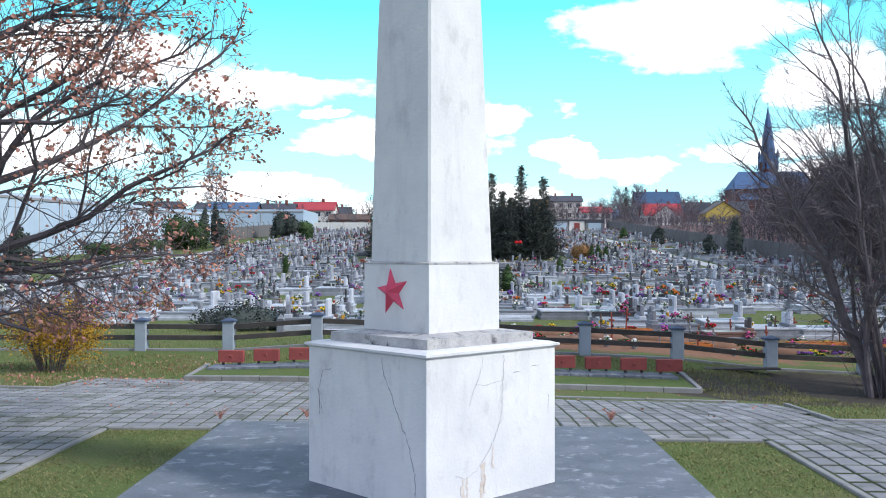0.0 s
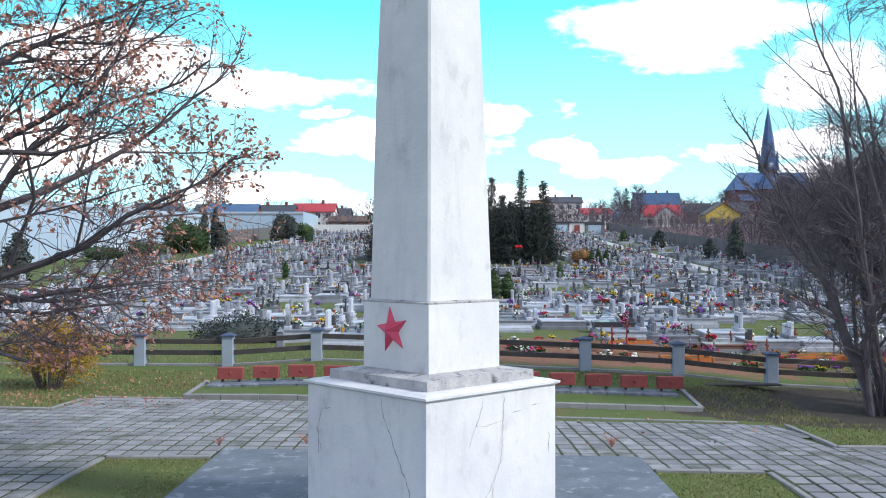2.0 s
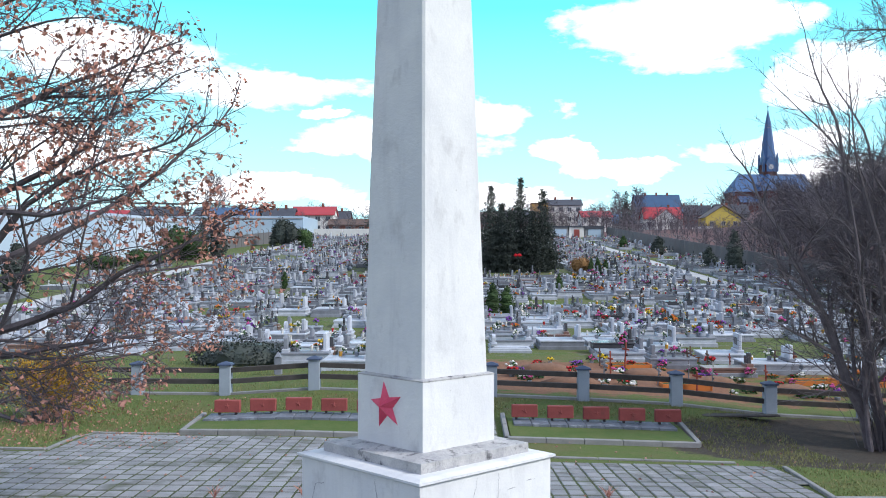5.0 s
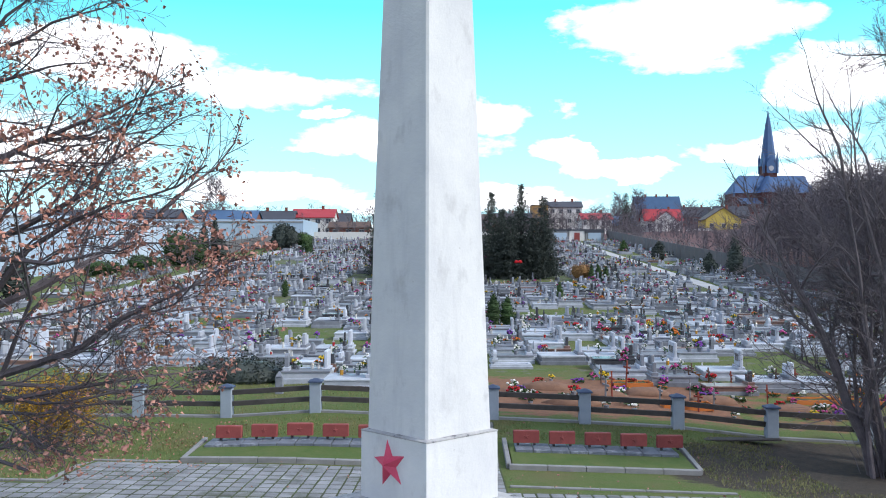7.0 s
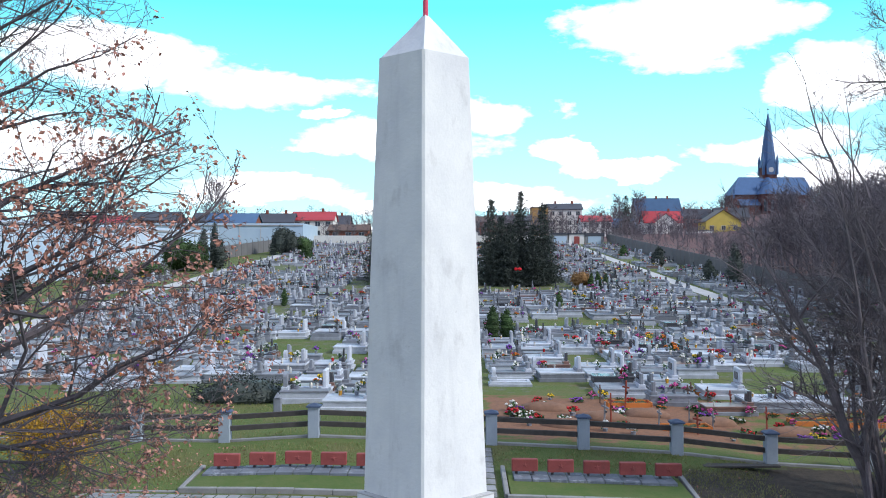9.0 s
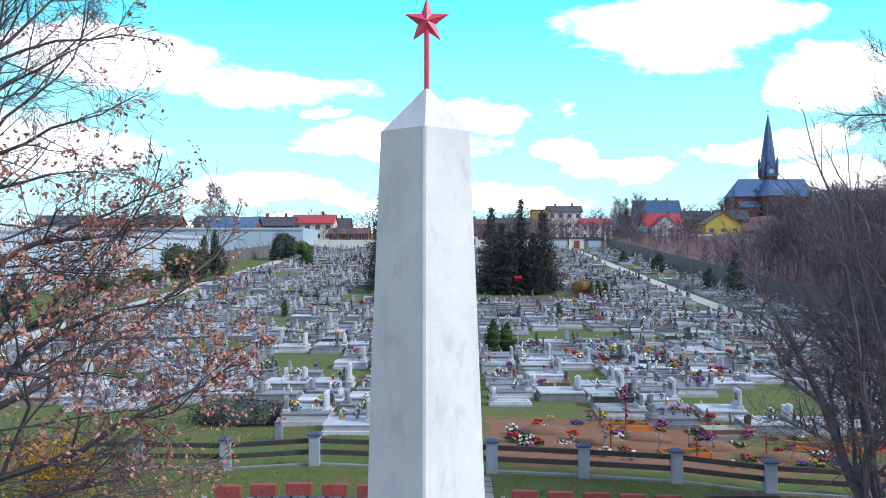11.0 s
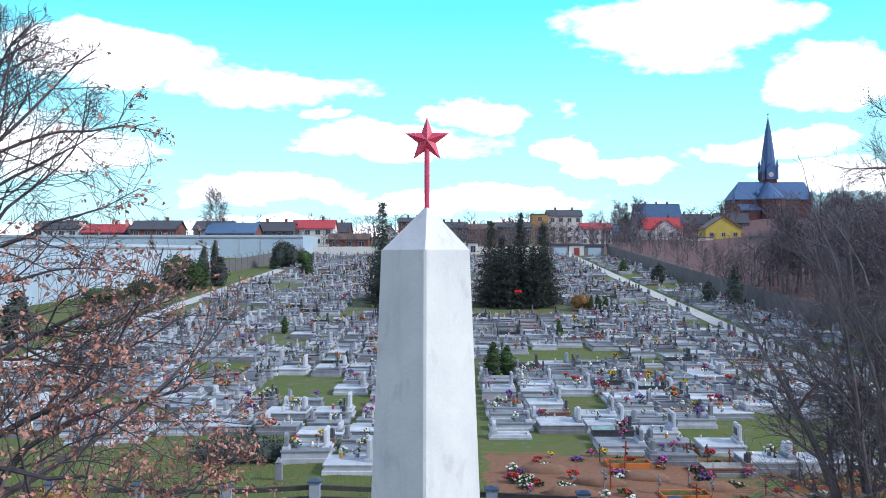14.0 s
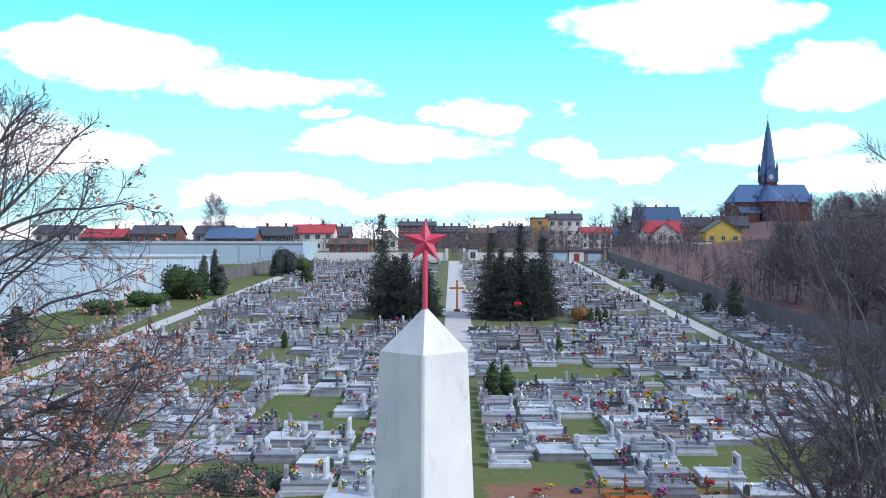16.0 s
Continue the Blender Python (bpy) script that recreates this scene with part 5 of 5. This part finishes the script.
def grave_parts(k):
    """Builds of one kind of grave: (part name, build, stone). Long side along x."""
    rng = random.Random(300 + k)
    w = (0.9, 0.95, 1.75, 0.95, 1.7, 0.8, 0.95, 1.85, 0.95, 0.85, 0.9, 1.7)[k]
    l = rng.uniform(1.7, 1.95)
    h = rng.uniform(0.16, 0.4)
    side = -1 if k in (1, 6, 9) else 1
    s = ("pale", "pale", "grey", "grey", "pale", "pale", "grey", "pale", "dark", "pale", "brown", "grey")[k]
    s2 = ("grey", "grey", "pale", "dark", s, "grey", s, "grey", "dark", s, "brown", "pale")[k]
    out = [("base", Build().box(-l / 2 - 0.07, l / 2 + 0.07, -w / 2 - 0.06, w / 2 + 0.06, -0.45, h * 0.4, 0.015), s if s not in ("dark", "brown") else "grey")]
    if k in (3, 9):     # open frame with earth
        fr = Build().box(-l / 2, l / 2, -w / 2, -w / 2 + 0.13, h * 0.4, h, 0.012).box(-l / 2, l / 2, w / 2 - 0.13, w / 2, h * 0.4, h, 0.012)
        fr.box(-l / 2, -l / 2 + 0.13, -w / 2 + 0.13, w / 2 - 0.13, h * 0.4, h, 0.012).box(l / 2 - 0.13, l / 2, -w / 2 + 0.13, w / 2 - 0.13, h * 0.4, h, 0.012)
        out.append(("frame", fr, s))
    else:
        out.append(("chest", Build().box(-l / 2, l / 2, -w / 2, w / 2, h * 0.4, h, 0.012), s))
        n = 2 if w > 1.5 else 1
        for i in range(n):
            a = -w / 2 - 0.03 + (w + 0.06) * i / n
            out.append(("cover", Build().box(-l / 2 - 0.04, l / 2 + 0.04, a + 0.01, a + (w + 0.06) / n - 0.01, h + 0.004, h + 0.075, 0.018), s2))
    hh = rng.uniform(0.3, 0.72)
    hw = w * rng.uniform(0.4, 0.72)
    x = side * (l / 2 - 0.16)
    out.append(("plinth_stone", Build().box(x - 0.14, x + 0.14, -hw / 2 - 0.07, hw / 2 + 0.07, h + 0.075, h + 0.2, 0.015), s))
    st = Build()
    z0, z1 = h + 0.2, h + 0.2 + hh
    if k % 4 == 1:      # arched top
        prof = [(-hw / 2, z0), (hw / 2, z0)] + [(math.cos(a) * hw / 2, z1 - hw * 0.28 + math.sin(a) * hw * 0.28) for a in [math.pi * i / 6 for i in range(7)]]
        n = len(prof)
        st.add([(x + d, py, pz) for d in (-0.07, 0.07) for py, pz in prof], [(i, (i + 1) % n, n + (i + 1) % n, n + i) for i in range(n)] + [tuple(range(n - 1, -1, -1)), tuple(range(n, 2 * n))])
    elif k % 4 == 2:    # two stones side by side
        st.box(x - 0.07, x + 0.07, -hw / 2, -0.03, z0, z1, 0.02).box(x - 0.07, x + 0.07, 0.03, hw / 2, z0, z1 - 0.12, 0.02)
    elif k % 4 == 3:    # stone with a cross on top
        st.box(x - 0.07, x + 0.07, -hw / 2, hw / 2, z0, z1 * 0.85, 0.02).box(x - 0.04, x + 0.04, -0.05, 0.05, z1 * 0.85, z1 + 0.22).box(x - 0.041, x + 0.041, -0.15, 0.15, z1 + 0.02, z1 + 0.1)
    else:
        st.box(x - 0.075, x + 0.075, -hw / 2, hw / 2, z0, z1, 0.03)
    if k in (0, 4, 7, 5):
        xs = x - side * 0.082
        out.append(("plaque", Build().box(xs - 0.008, xs + 0.008, -hw * 0.3, hw * 0.3, z0 + hh * 0.3, z0 + hh * 0.75), "dark"))
    out.append(("headstone", st, s2 if s2 != "brown" else "dark"))
    return out, w, h + 0.08, l, side


def bouquet_build(c, rng, r=0.2):
    pot = Build().frustum(0.07, 0.1, 0, 0.16, 0, 8)
    gr, fl = Build(), Build()
    for i in range(16):
        leaf_quad(gr, Vector((rng.gauss(0, r * 0.4), rng.gauss(0, r * 0.4), 0.2 + rng.uniform(0, 0.14))), 0.16, rng, -0.2)
    for i in range(12):
        a, q = rng.uniform(0, 6.28), r * math.sqrt(rng.random())
        fl.blob((math.cos(a) * q, math.sin(a) * q, 0.27 + 0.14 * (1 - q / r) + rng.uniform(-.03, .05)), 0.055, 0.055, 0.045, rng, 0.25, 3, 5)
    return [("pot", pot, STONE["grey"]), ("greenery", gr, LEAFG), ("blossoms", fl, PETAL[c])]


def lantern_build(c):
    return [("glass", Build().frustum(0.055, 0.07, 0.03, 0.2, 0, 8), GLASS[c]), ("lid", Build().frustum(0.08, 0.02, 0.2, 0.29, 0, 8), METAL), ("foot", Build().frustum(0.07, 0.06, 0.0, 0.03, 0, 8), METAL)]


GRAVES, BOUQ, LANT = [], [], []
for k in range(12):
    ps, w, top, l, side = grave_parts(k)
    GRAVES.append((ps, w, top, l, side))
rngb = random.Random(9)
for c in PETAL:
    BOUQ.append((c, bouquet_build(c, rngb)))
for c in GLASS:
    LANT.append((c, lantern_build(c)))
LABELS = {"pale": "pale terrazzo grave with headstone and flowers", "grey": "grey terrazzo grave with headstone", "dark": "polished black granite grave with headstone", "brown": "brown granite grave with headstone"}


def spawn(cache, key, name, label, cat, group, parts_list, m):
    """The first of a kind is built, the others are copies of it."""
    if key not in cache:
        o = tagged(empty(name), label, cat, group=group)
        for nm, bd, mt in parts_list:
            p = part(nm, bd, mt, o)
            if nm in ("greenery", "blossoms"):
                p["kind"] = "stuff"
        cache[key] = o
        o.matrix_world = m
        return o
    return copy_thing(cache[key], m)


CACHE = {}
FAR = Build()
FAR_MATS = [STONE["pale"], STONE["grey"], STONE["dark"], STONE["brown"]] + [PETAL[c] for c in PETAL] + [LEAFG] + [GLASS[c] for c in GLASS] + [METAL]
FAR_CACHE = {}


def far_proto(key, plist):
    if key not in FAR_CACHE:
        b = Build()
        for nm, bd, mt in plist:
            q = Build()
            q.put(bd, Matrix())
            q.mi = [FAR_MATS.index(mt)] * len(q.f)
            b.put(q, Matrix())
        FAR_CACHE[key] = b
    return FAR_CACHE[key]


rngg = random.Random(21)
NEAR_Y = 62.0
count = {"grave": 0, "b": 0, "l": 0}


def place_grave(x, y, k, near):
    ps, w, top, l, side = GRAVES[k]
    z = land(x, y) + 0.04
    slope = math.atan2(land(x, y + 0.5) - land(x, y - 0.5), 1.0) * 0.3
    m = pose(x, y, z, math.degrees(slope), 0, rngg.gauss(0, 1.6))
    plist = [(n, b, STONE[s]) for n, b, s in ps]
    if near:
        count["grave"] += 1
        spawn(CACHE, ("g", k), "grave", LABELS[ps[1][2]], "grave", "graves", plist, m)
    else:
        FAR.put(far_proto(("g", k), plist), m)
    for i in range(rngg.choice((0, 1, 1, 2, 3, 4, 6))):
        px = rngg.uniform(-l / 2 + 0.2, l / 2 - 0.35) * (1 if side > 0 else -1)
        py = rngg.uniform(-w / 2 + 0.15, w / 2 - 0.15)
        mm = m @ pose(px, py, top, 0, 0, rngg.uniform(0, 360)) @ Matrix.Diagonal((*[rngg.uniform(0.5, 1.15)] * 3, 1))
        if rngg.random() < 0.5:
            c, pl = rngg.choice(BOUQ + BOUQ[1:3] + BOUQ[2:3] * 3)
            if near and count["b"] < 300:
                count["b"] += 1
                o = spawn(CACHE, ("b", c), "flower_bouquet", "bouquet of %s flowers in a pot on a grave" % c, "flowers", "grave bouquets", pl, Matrix())
                o.matrix_basis = mm
            else:
                FAR.put(far_proto(("b", c), pl), mm)
        else:
            c, pl = rngg.choice(LANT + LANT[1:2] * 2)
            if near and count["l"] < 300:
                count["l"] += 1
                o = spawn(CACHE, ("l", c), "grave_lantern", "%s glass grave lantern with metal lid" % c, "lantern", "grave lanterns", pl, Matrix())
                o.matrix_basis = mm
            else:
                FAR.put(far_proto(("l", c), pl), mm)


def blocked(x, y):
    if -10.5 < x < 0.0 and 95 < y < 106 or 1.2 < x < 12.8 and 90 < y < 106:
        return True
    if 1.8 < x < 4.3 and 58 < y < 60.6 or -10.8 < x < -6.0 and y < 39.2:
        return True
    if math.hypot((x - 13.2) / 1.6, (y - 95.5) / 2.5) < 1 or math.hypot(x + 21.5, y - 143) < 2:
        return True
    if 98 < y < 109 and abs(x - 0.6) < 5.5:
        return True
    return False


def field(xs, y_start, y_end):
    for x in xs:
        y = y_start(x) + rngg.uniform(0, 0.8)
        while y < y_end:
            k = rngg.choices(range(12), (4, 3.5, 4, 5, 3, 4, 4, 2, 2.2, 4, 1.6, 3))[0]
            w = GRAVES[k][1]
            gap = 0.36 + (rngg.random() ** 2.5) * 1.2
            hole = noise.noise(Vector((x * 0.16, y * 0.13, 4.2)))
            if hole > (0.25 if y < 75 else 0.27) or rngg.random() < 0.06:
                y += 1.3
                continue
            yy = y + w / 2
            if not blocked(x, yy):
                place_grave(x + rngg.gauss(0, 0.09), yy, k, yy < NEAR_Y)
            y += w + gap


field([2.6 + 2.14 * i for i in range(10)], lambda x: 37.9 if x < 8 else (38.2 if x < 12 else 41.0 - 0.35 * (x - 12)), 191)
field([-27.0 + 2.14 * i for i in range(12)], lambda x: 36.2 if x > -6 else (41.0 if x > -13 else 39.5 - 0.2 * (x + 13)), 191)
field([26.6, 29.6], lambda x: 58.0, 185)
field([-33.2], lambda x: 62.0, 108)
for x, y, k in ((-5.6, 36.4, 1), (-3.7, 34.6, 4), (-3.4, 37.2, 10), (-15.2, 40.2, 7), (12.2, 36.9, 2), (14.3, 37.0, 4), (16.2, 36.8, 11), (8.6, 37.2, 6), (10.4, 35.8, 10)):
    place_grave(x, y, k, True)
tagged(part("grave_field", FAR, FAR_MATS), "crowded field of terrazzo graves with flowers and lanterns", "graves", kind="stuff")


# ---------------------------------------------------------------- fresh graves by the fence
def orange_frame(x, y, l=1.6, w=0.8, rot=0):
    o = tagged(empty("grave_box", pose(x, y, land(x, y), 0, 0, rot)), "orange-stained plank box round a fresh grave", "grave box", group="plank grave boxes")
    for a, c in ((-w / 2, "plank"), (w / 2 - 0.04, "plank")):
        part(c, Build().box(-l / 2, l / 2, a, a + 0.04, -0.05, 0.17, 0.006), ow, o)
    for a in (-l / 2 - 0.04, l / 2):
        part("plank", Build().box(a, a + 0.04, -w / 2 - 0.02, w / 2 + 0.02, -0.05, 0.18, 0.006), ow, o)
    rng = random.Random(int(x * 10))
    e = Build()
    nx, ny = 9, 5
    vs = [(-l / 2 + 0.01 + (l - 0.02) * i / nx, -w / 2 + 0.05 + (w - 0.1) * j / ny, 0.10 + rng.uniform(-0.03, 0.05)) for j in range(ny + 1) for i in range(nx + 1)]
    part("soil", e.add(vs, [(j * (nx + 1) + i, j * (nx + 1) + i + 1, (j + 1) * (nx + 1) + i + 1, (j + 1) * (nx + 1) + i) for j in range(ny) for i in range(nx)]), M["joint"], o)
    return o


for x, y, r in ((6.75, 36.3, 1), (10.6, 39.4, -2), (13.0, 34.2, 0), (7.9, 32.2, 2), (14.8, 34.0, 0)):
    orange_frame(x, y, rot=r)
WOODS = [plain("red_brown_wood", (0.30, 0.07, 0.045)), plain("brown_wood", (0.14, 0.085, 0.06)), plain("black_wood", (0.05, 0.045, 0.045)), plain("grey_metal", (0.25, 0.25, 0.26))]


def grave_cross(x, y, h, i):
    o = tagged(empty("grave_cross", pose(x, y, land(x, y), rngg.gauss(0, 2), rngg.gauss(0, 2), 90 + rngg.gauss(0, 14))), "slim %s grave cross standing in soil" % ("red-brown wooden", "brown wooden", "black wooden", "grey metal")[i], "cross", group="grave crosses")
    part("upright", Build().box(-0.03, 0.03, -0.022, 0.022, -0.25, h, 0.004), WOODS[i], o)
    part("crossbar", Build().box(-0.22, 0.22, -0.024, 0.024, h * 0.72, h * 0.72 + 0.06, 0.004), WOODS[i], o)
    part("plate", Build().box(-0.1, 0.1, -0.035, -0.025, h * 0.5, h * 0.6), STONE["dark"] if i != 2 else STONE["pale"], o)


hash_of = {c: 40 + i for i, c in enumerate(PETAL)}
for i in range(26):
    grave_cross(rngg.uniform(5.2, 17.5), rngg.uniform(31.2, 38.0), rngg.uniform(0.65, 1.05), rngg.choice((0, 0, 0, 1, 1, 2, 3)))
for i in range(30):
    x, y = rngg.uniform(1.8, 17), rngg.uniform(30.8, 38.2)
    if blocked(x, y):
        continue
    c, pl = rngg.choice(BOUQ)
    sc = rngg.uniform(0.7, 1.2)
    o = spawn(CACHE, ("b", c), "flower_bouquet", "bouquet of %s flowers in a pot on a grave" % c, "flowers", "grave bouquets", pl, Matrix())
    o.matrix_basis = pose(x, y, land(x, y) - 0.05, 0, 0, rngg.uniform(0, 360)) @ Matrix.Diagonal((sc, sc, sc * 0.9, 1))


def wreath_build(c, rng):
    ring, fl = Build(), Build()
    for i in range(60):
        a = 6.283 * i / 60
        r = 0.24 + rng.gauss(0, 0.03)
        leaf_quad(ring, Vector((math.cos(a) * r, math.sin(a) * r, 0.05 + rng.random() * 0.06)), 0.17, rng, -0.1)
    for i in range(16):
        a, r = rng.uniform(0, 6.283), 0.23 + rng.gauss(0, 0.06)
        fl.blob((math.cos(a) * r, math.sin(a) * r, 0.11 + rng.random() * 0.05), 0.055, 0.055, 0.04, rng, 0.25, 3, 5)
    return [("greenery", ring, LEAFG), ("blossoms", fl, PETAL[c])]


for i in range(40):
    x, y = rngg.uniform(2.0, 17), rngg.uniform(30.6, 37.8)
    c = rngg.choice(list(PETAL) + ["white", "white", "red"])
    s = rngg.uniform(0.5, 1.0)
    o = spawn(CACHE, ("w", c), "funeral_wreath", "wreath of %s flowers lying on a fresh grave" % c, "wreath", "funeral wreaths", wreath_build(c, random.Random(hash_of[c])), Matrix())
    o.matrix_basis = pose(x, y, land(x, y) + 0.02, rngg.uniform(-12, 12), rngg.uniform(-12, 12), rngg.uniform(0, 360)) @ Matrix.Diagonal((s, s, s, 1))
SOIL = mat("reddish_clay", (0.25, 0.14, 0.09), (0.17, 0.10, 0.07), 5.0, 0.95, 0.6, 25)
for x, y in ((3.4, 35.0), (5.2, 33.4), (4.0, 31.8), (9.2, 33.6), (11.4, 32.4), (7.0, 34.4)):
    rr = random.Random(int(x * 31))
    bm = Build().blob((0, 0, 0), 0.95, 0.45, 0.3, rr, 0.12, 7, 14)
    o = tagged(part("soil_mound", bm, SOIL, smooth=True), "mound of reddish clay over a fresh grave", "soil mound", group="fresh grave mounds")
    o.matrix_world = pose(x, y, land(x, y) - 0.02, 0, 0, rr.uniform(-6, 6))
# wooden planks lying behind the fence, and an old leaning marker
for i, (x, y, l, r) in enumerate(((7.9, 27.4, 1.9, -3), (8.3, 27.25, 2.2, 2))):
    o = tagged(part("plank", Build().box(-l / 2, l / 2, -0.13, 0.13, 0, 0.05, 0.006), M["rail"]), "weathered dark plank lying by the fence", "plank")
    o.matrix_world = pose(x, y, land(x, y) + 0.01 + 0.055 * i, 0, 0, r)
o = tagged(part("old_marker", Build().box(-0.14, 0.14, -0.09, 0.09, -0.2, 0.62, 0.03).frustum(0.16, 0.02, 0.62, 0.8, math.pi / 4), STONE["grey"]), "small weathered stone pillar in the grass", "grave marker")
o.matrix_world = pose(-6.1, 33.4, land(-6.1, 33.4))


# ---------------------------------------------------------------- paving
def paving():
    top = tagged(empty("paving"), "worn grey concrete pavers with mossy joints", "paving", kind="structure")
    bed = Build()
    PX, PY = 0.30, 0.47
    cells = []
    for i in range(-45, 46):
        for j in range(-12, 30):
            x, y = -0.3 + PX * (i + 0.5), 15.3 + PY * (j + 0.5)
            if y < 15.3:
                ok = y > 10 and (-9.6 < x < -5.8 or 4.85 < x < 13.0 or (y > 14.5 and 3.05 < x))
            elif y < 16.5:
                ok = -13.0 < x < 13.0 and not (y < 15.9 and -3.9 < x < -0.5)
            elif y < 20.6:
                ok = -13.0 < x < 6.6 + 0.11 * (y - 16.6)
            else:
                ok = y < 23.4 and -8.75 < x < 1.2
            if not ok and -1.7 < x < 1.2 and 23.3 < y < 28.0:
                ok = True
            if ok:
                cells.append((x, y))
    rng = random.Random(31)
    protos = []
    for k in range(6):
        rr = random.Random(500 + k)
        a, c = PX / 2 - 0.014 - rr.uniform(0, 0.006), PY / 2 - 0.032 - rr.uniform(0, 0.012)
        protos.append(Build().box(-a, a, -c, c, -0.08, 0.0, 0.012))
    meshes = [p.mesh("paver", M["paver"]) for p in protos]
    rest = Build()
    single = 0
    for x, y in cells:
        z = land(x, y)
        dz = (land(x, y + 0.3) - land(x, y - 0.3)) / 0.6
        dx = (land(x + 0.3, y) - land(x - 0.3, y)) / 0.6
        m = Matrix.Translation((x, y, z + 0.035 + rng.gauss(0, 0.0025))) @ Matrix.Rotation(math.atan(dz) + rng.gauss(0, 0.009), 4, "X") @ Matrix.Rotation(-math.atan(dx) + rng.gauss(0, 0.009), 4, "Y") @ Matrix.Rotation(rng.gauss(0, 0.012), 4, "Z")
        k = rng.randrange(6)
        if single < 300 and x > 3.2 and y < 21:
            single += 1
            o = part("paver", meshes[k], None, top)
            o.matrix_local = m
        else:
            rest.put(protos[k], m)
        h = PX / 2 + 0.02
        v = PY / 2 + 0.02
        bed.add([(x + a, y + c, land(x + a, y + c) + 0.025) for a, c in ((-h, -v), (h, -v), (h, v), (-h, v))], [(0, 1, 2, 3)])
    tagged(part("pavers", rest, M["paver"], top), kind="stuff")
    part("joint_bed", bed, M["joint"], top)


paving()


# ---------------------------------------------------------------- grass and litter
def grass():
    rng = random.Random(44)
    b = Build()

    def lawn(x0, x1, y0, y1, n, h):
        for _ in range(n):
            x, y = rng.uniform(x0, x1), rng.uniform(y0, y1)
            if noise.noise(Vector((x * 0.9, y * 0.9, 2))) + rng.gauss(0, 0.25) < -0.15:
                continue
            z = land(x, y)
            hh = h * rng.uniform(0.5, 1.4)
            a = rng.uniform(0, 6.28)
            dx, dy = math.cos(a) * 0.012, math.sin(a) * 0.012
            lx, ly = rng.gauss(0, 0.03), rng.gauss(0, 0.03)
            b.add([(x - dx, y - dy, z - 0.01), (x + dx, y + dy, z - 0.01), (x + lx, y + ly, z + hh)], [(0, 1, 2)])
    lawn(-5.55, -3.9, 9.5, 15.2, 9000, 0.022)
    lawn(3.05, 4.65, 9.5, 14.2, 8000, 0.022)
    lawn(6.8, 14.0, 16.8, 21.5, 9000, 0.05)
    lawn(-14, -7.0, 23.8, 28.0, 9000, 0.06)
    lawn(-7, 8.5, 26.2, 28.2, 9000, 0.06)
    lawn(-14, -9.1, 20.9, 24, 6000, 0.06)
    lawn(6.3, 9.0, 21.5, 28, 5000, 0.06)
    lawn(-16, 1.2, 28.9, 38, 14000, 0.07)
    tagged(part("grass", b, mat("grass_blades", (0.14, 0.17, 0.05), (0.24, 0.215, 0.10), 1.2, 0.8, 0, 9, spread=0.5)), "short patchy spring grass", "grass", kind="stuff")
    lv = Build()
    for _ in range(900):
        x, y = rng.uniform(-12.5, -6.0), rng.uniform(20.8, 28)
        if rng.random() < 0.25:
            x, y = rng.uniform(-12, 9), rng.uniform(16.3, 28)
        leaf_quad(lv, Vector((x, y, land(x, y) + 0.05)), rng.uniform(0.05, 0.1), rng, 0.0)
    tagged(part("fallen_leaves", lv, M["leaf"]), "scattered brown fallen leaves", "leaves", kind="stuff")
    for x, y in ((-2.55, 16.5), (2.75, 16.45), (-4.0, 16.2)):
        w = Build()
        for i in range(22):
            a = rng.uniform(0, 6.28)
            l = rng.uniform(0.08, 0.22)
            w.tube([Vector((0, 0, 0)), Vector((math.cos(a) * l * 0.35, math.sin(a) * l * 0.35, l * 0.7)), Vector((math.cos(a) * l * 0.8, math.sin(a) * l * 0.8, l))], [0.006, 0.005, 0.003], 3)
        o = tagged(part("weed", w, M["leaf"]), "dry reddish weed growing from a joint", "weed")
        o.matrix_world = pose(x, y, land(x, y) + 0.02)


grass()
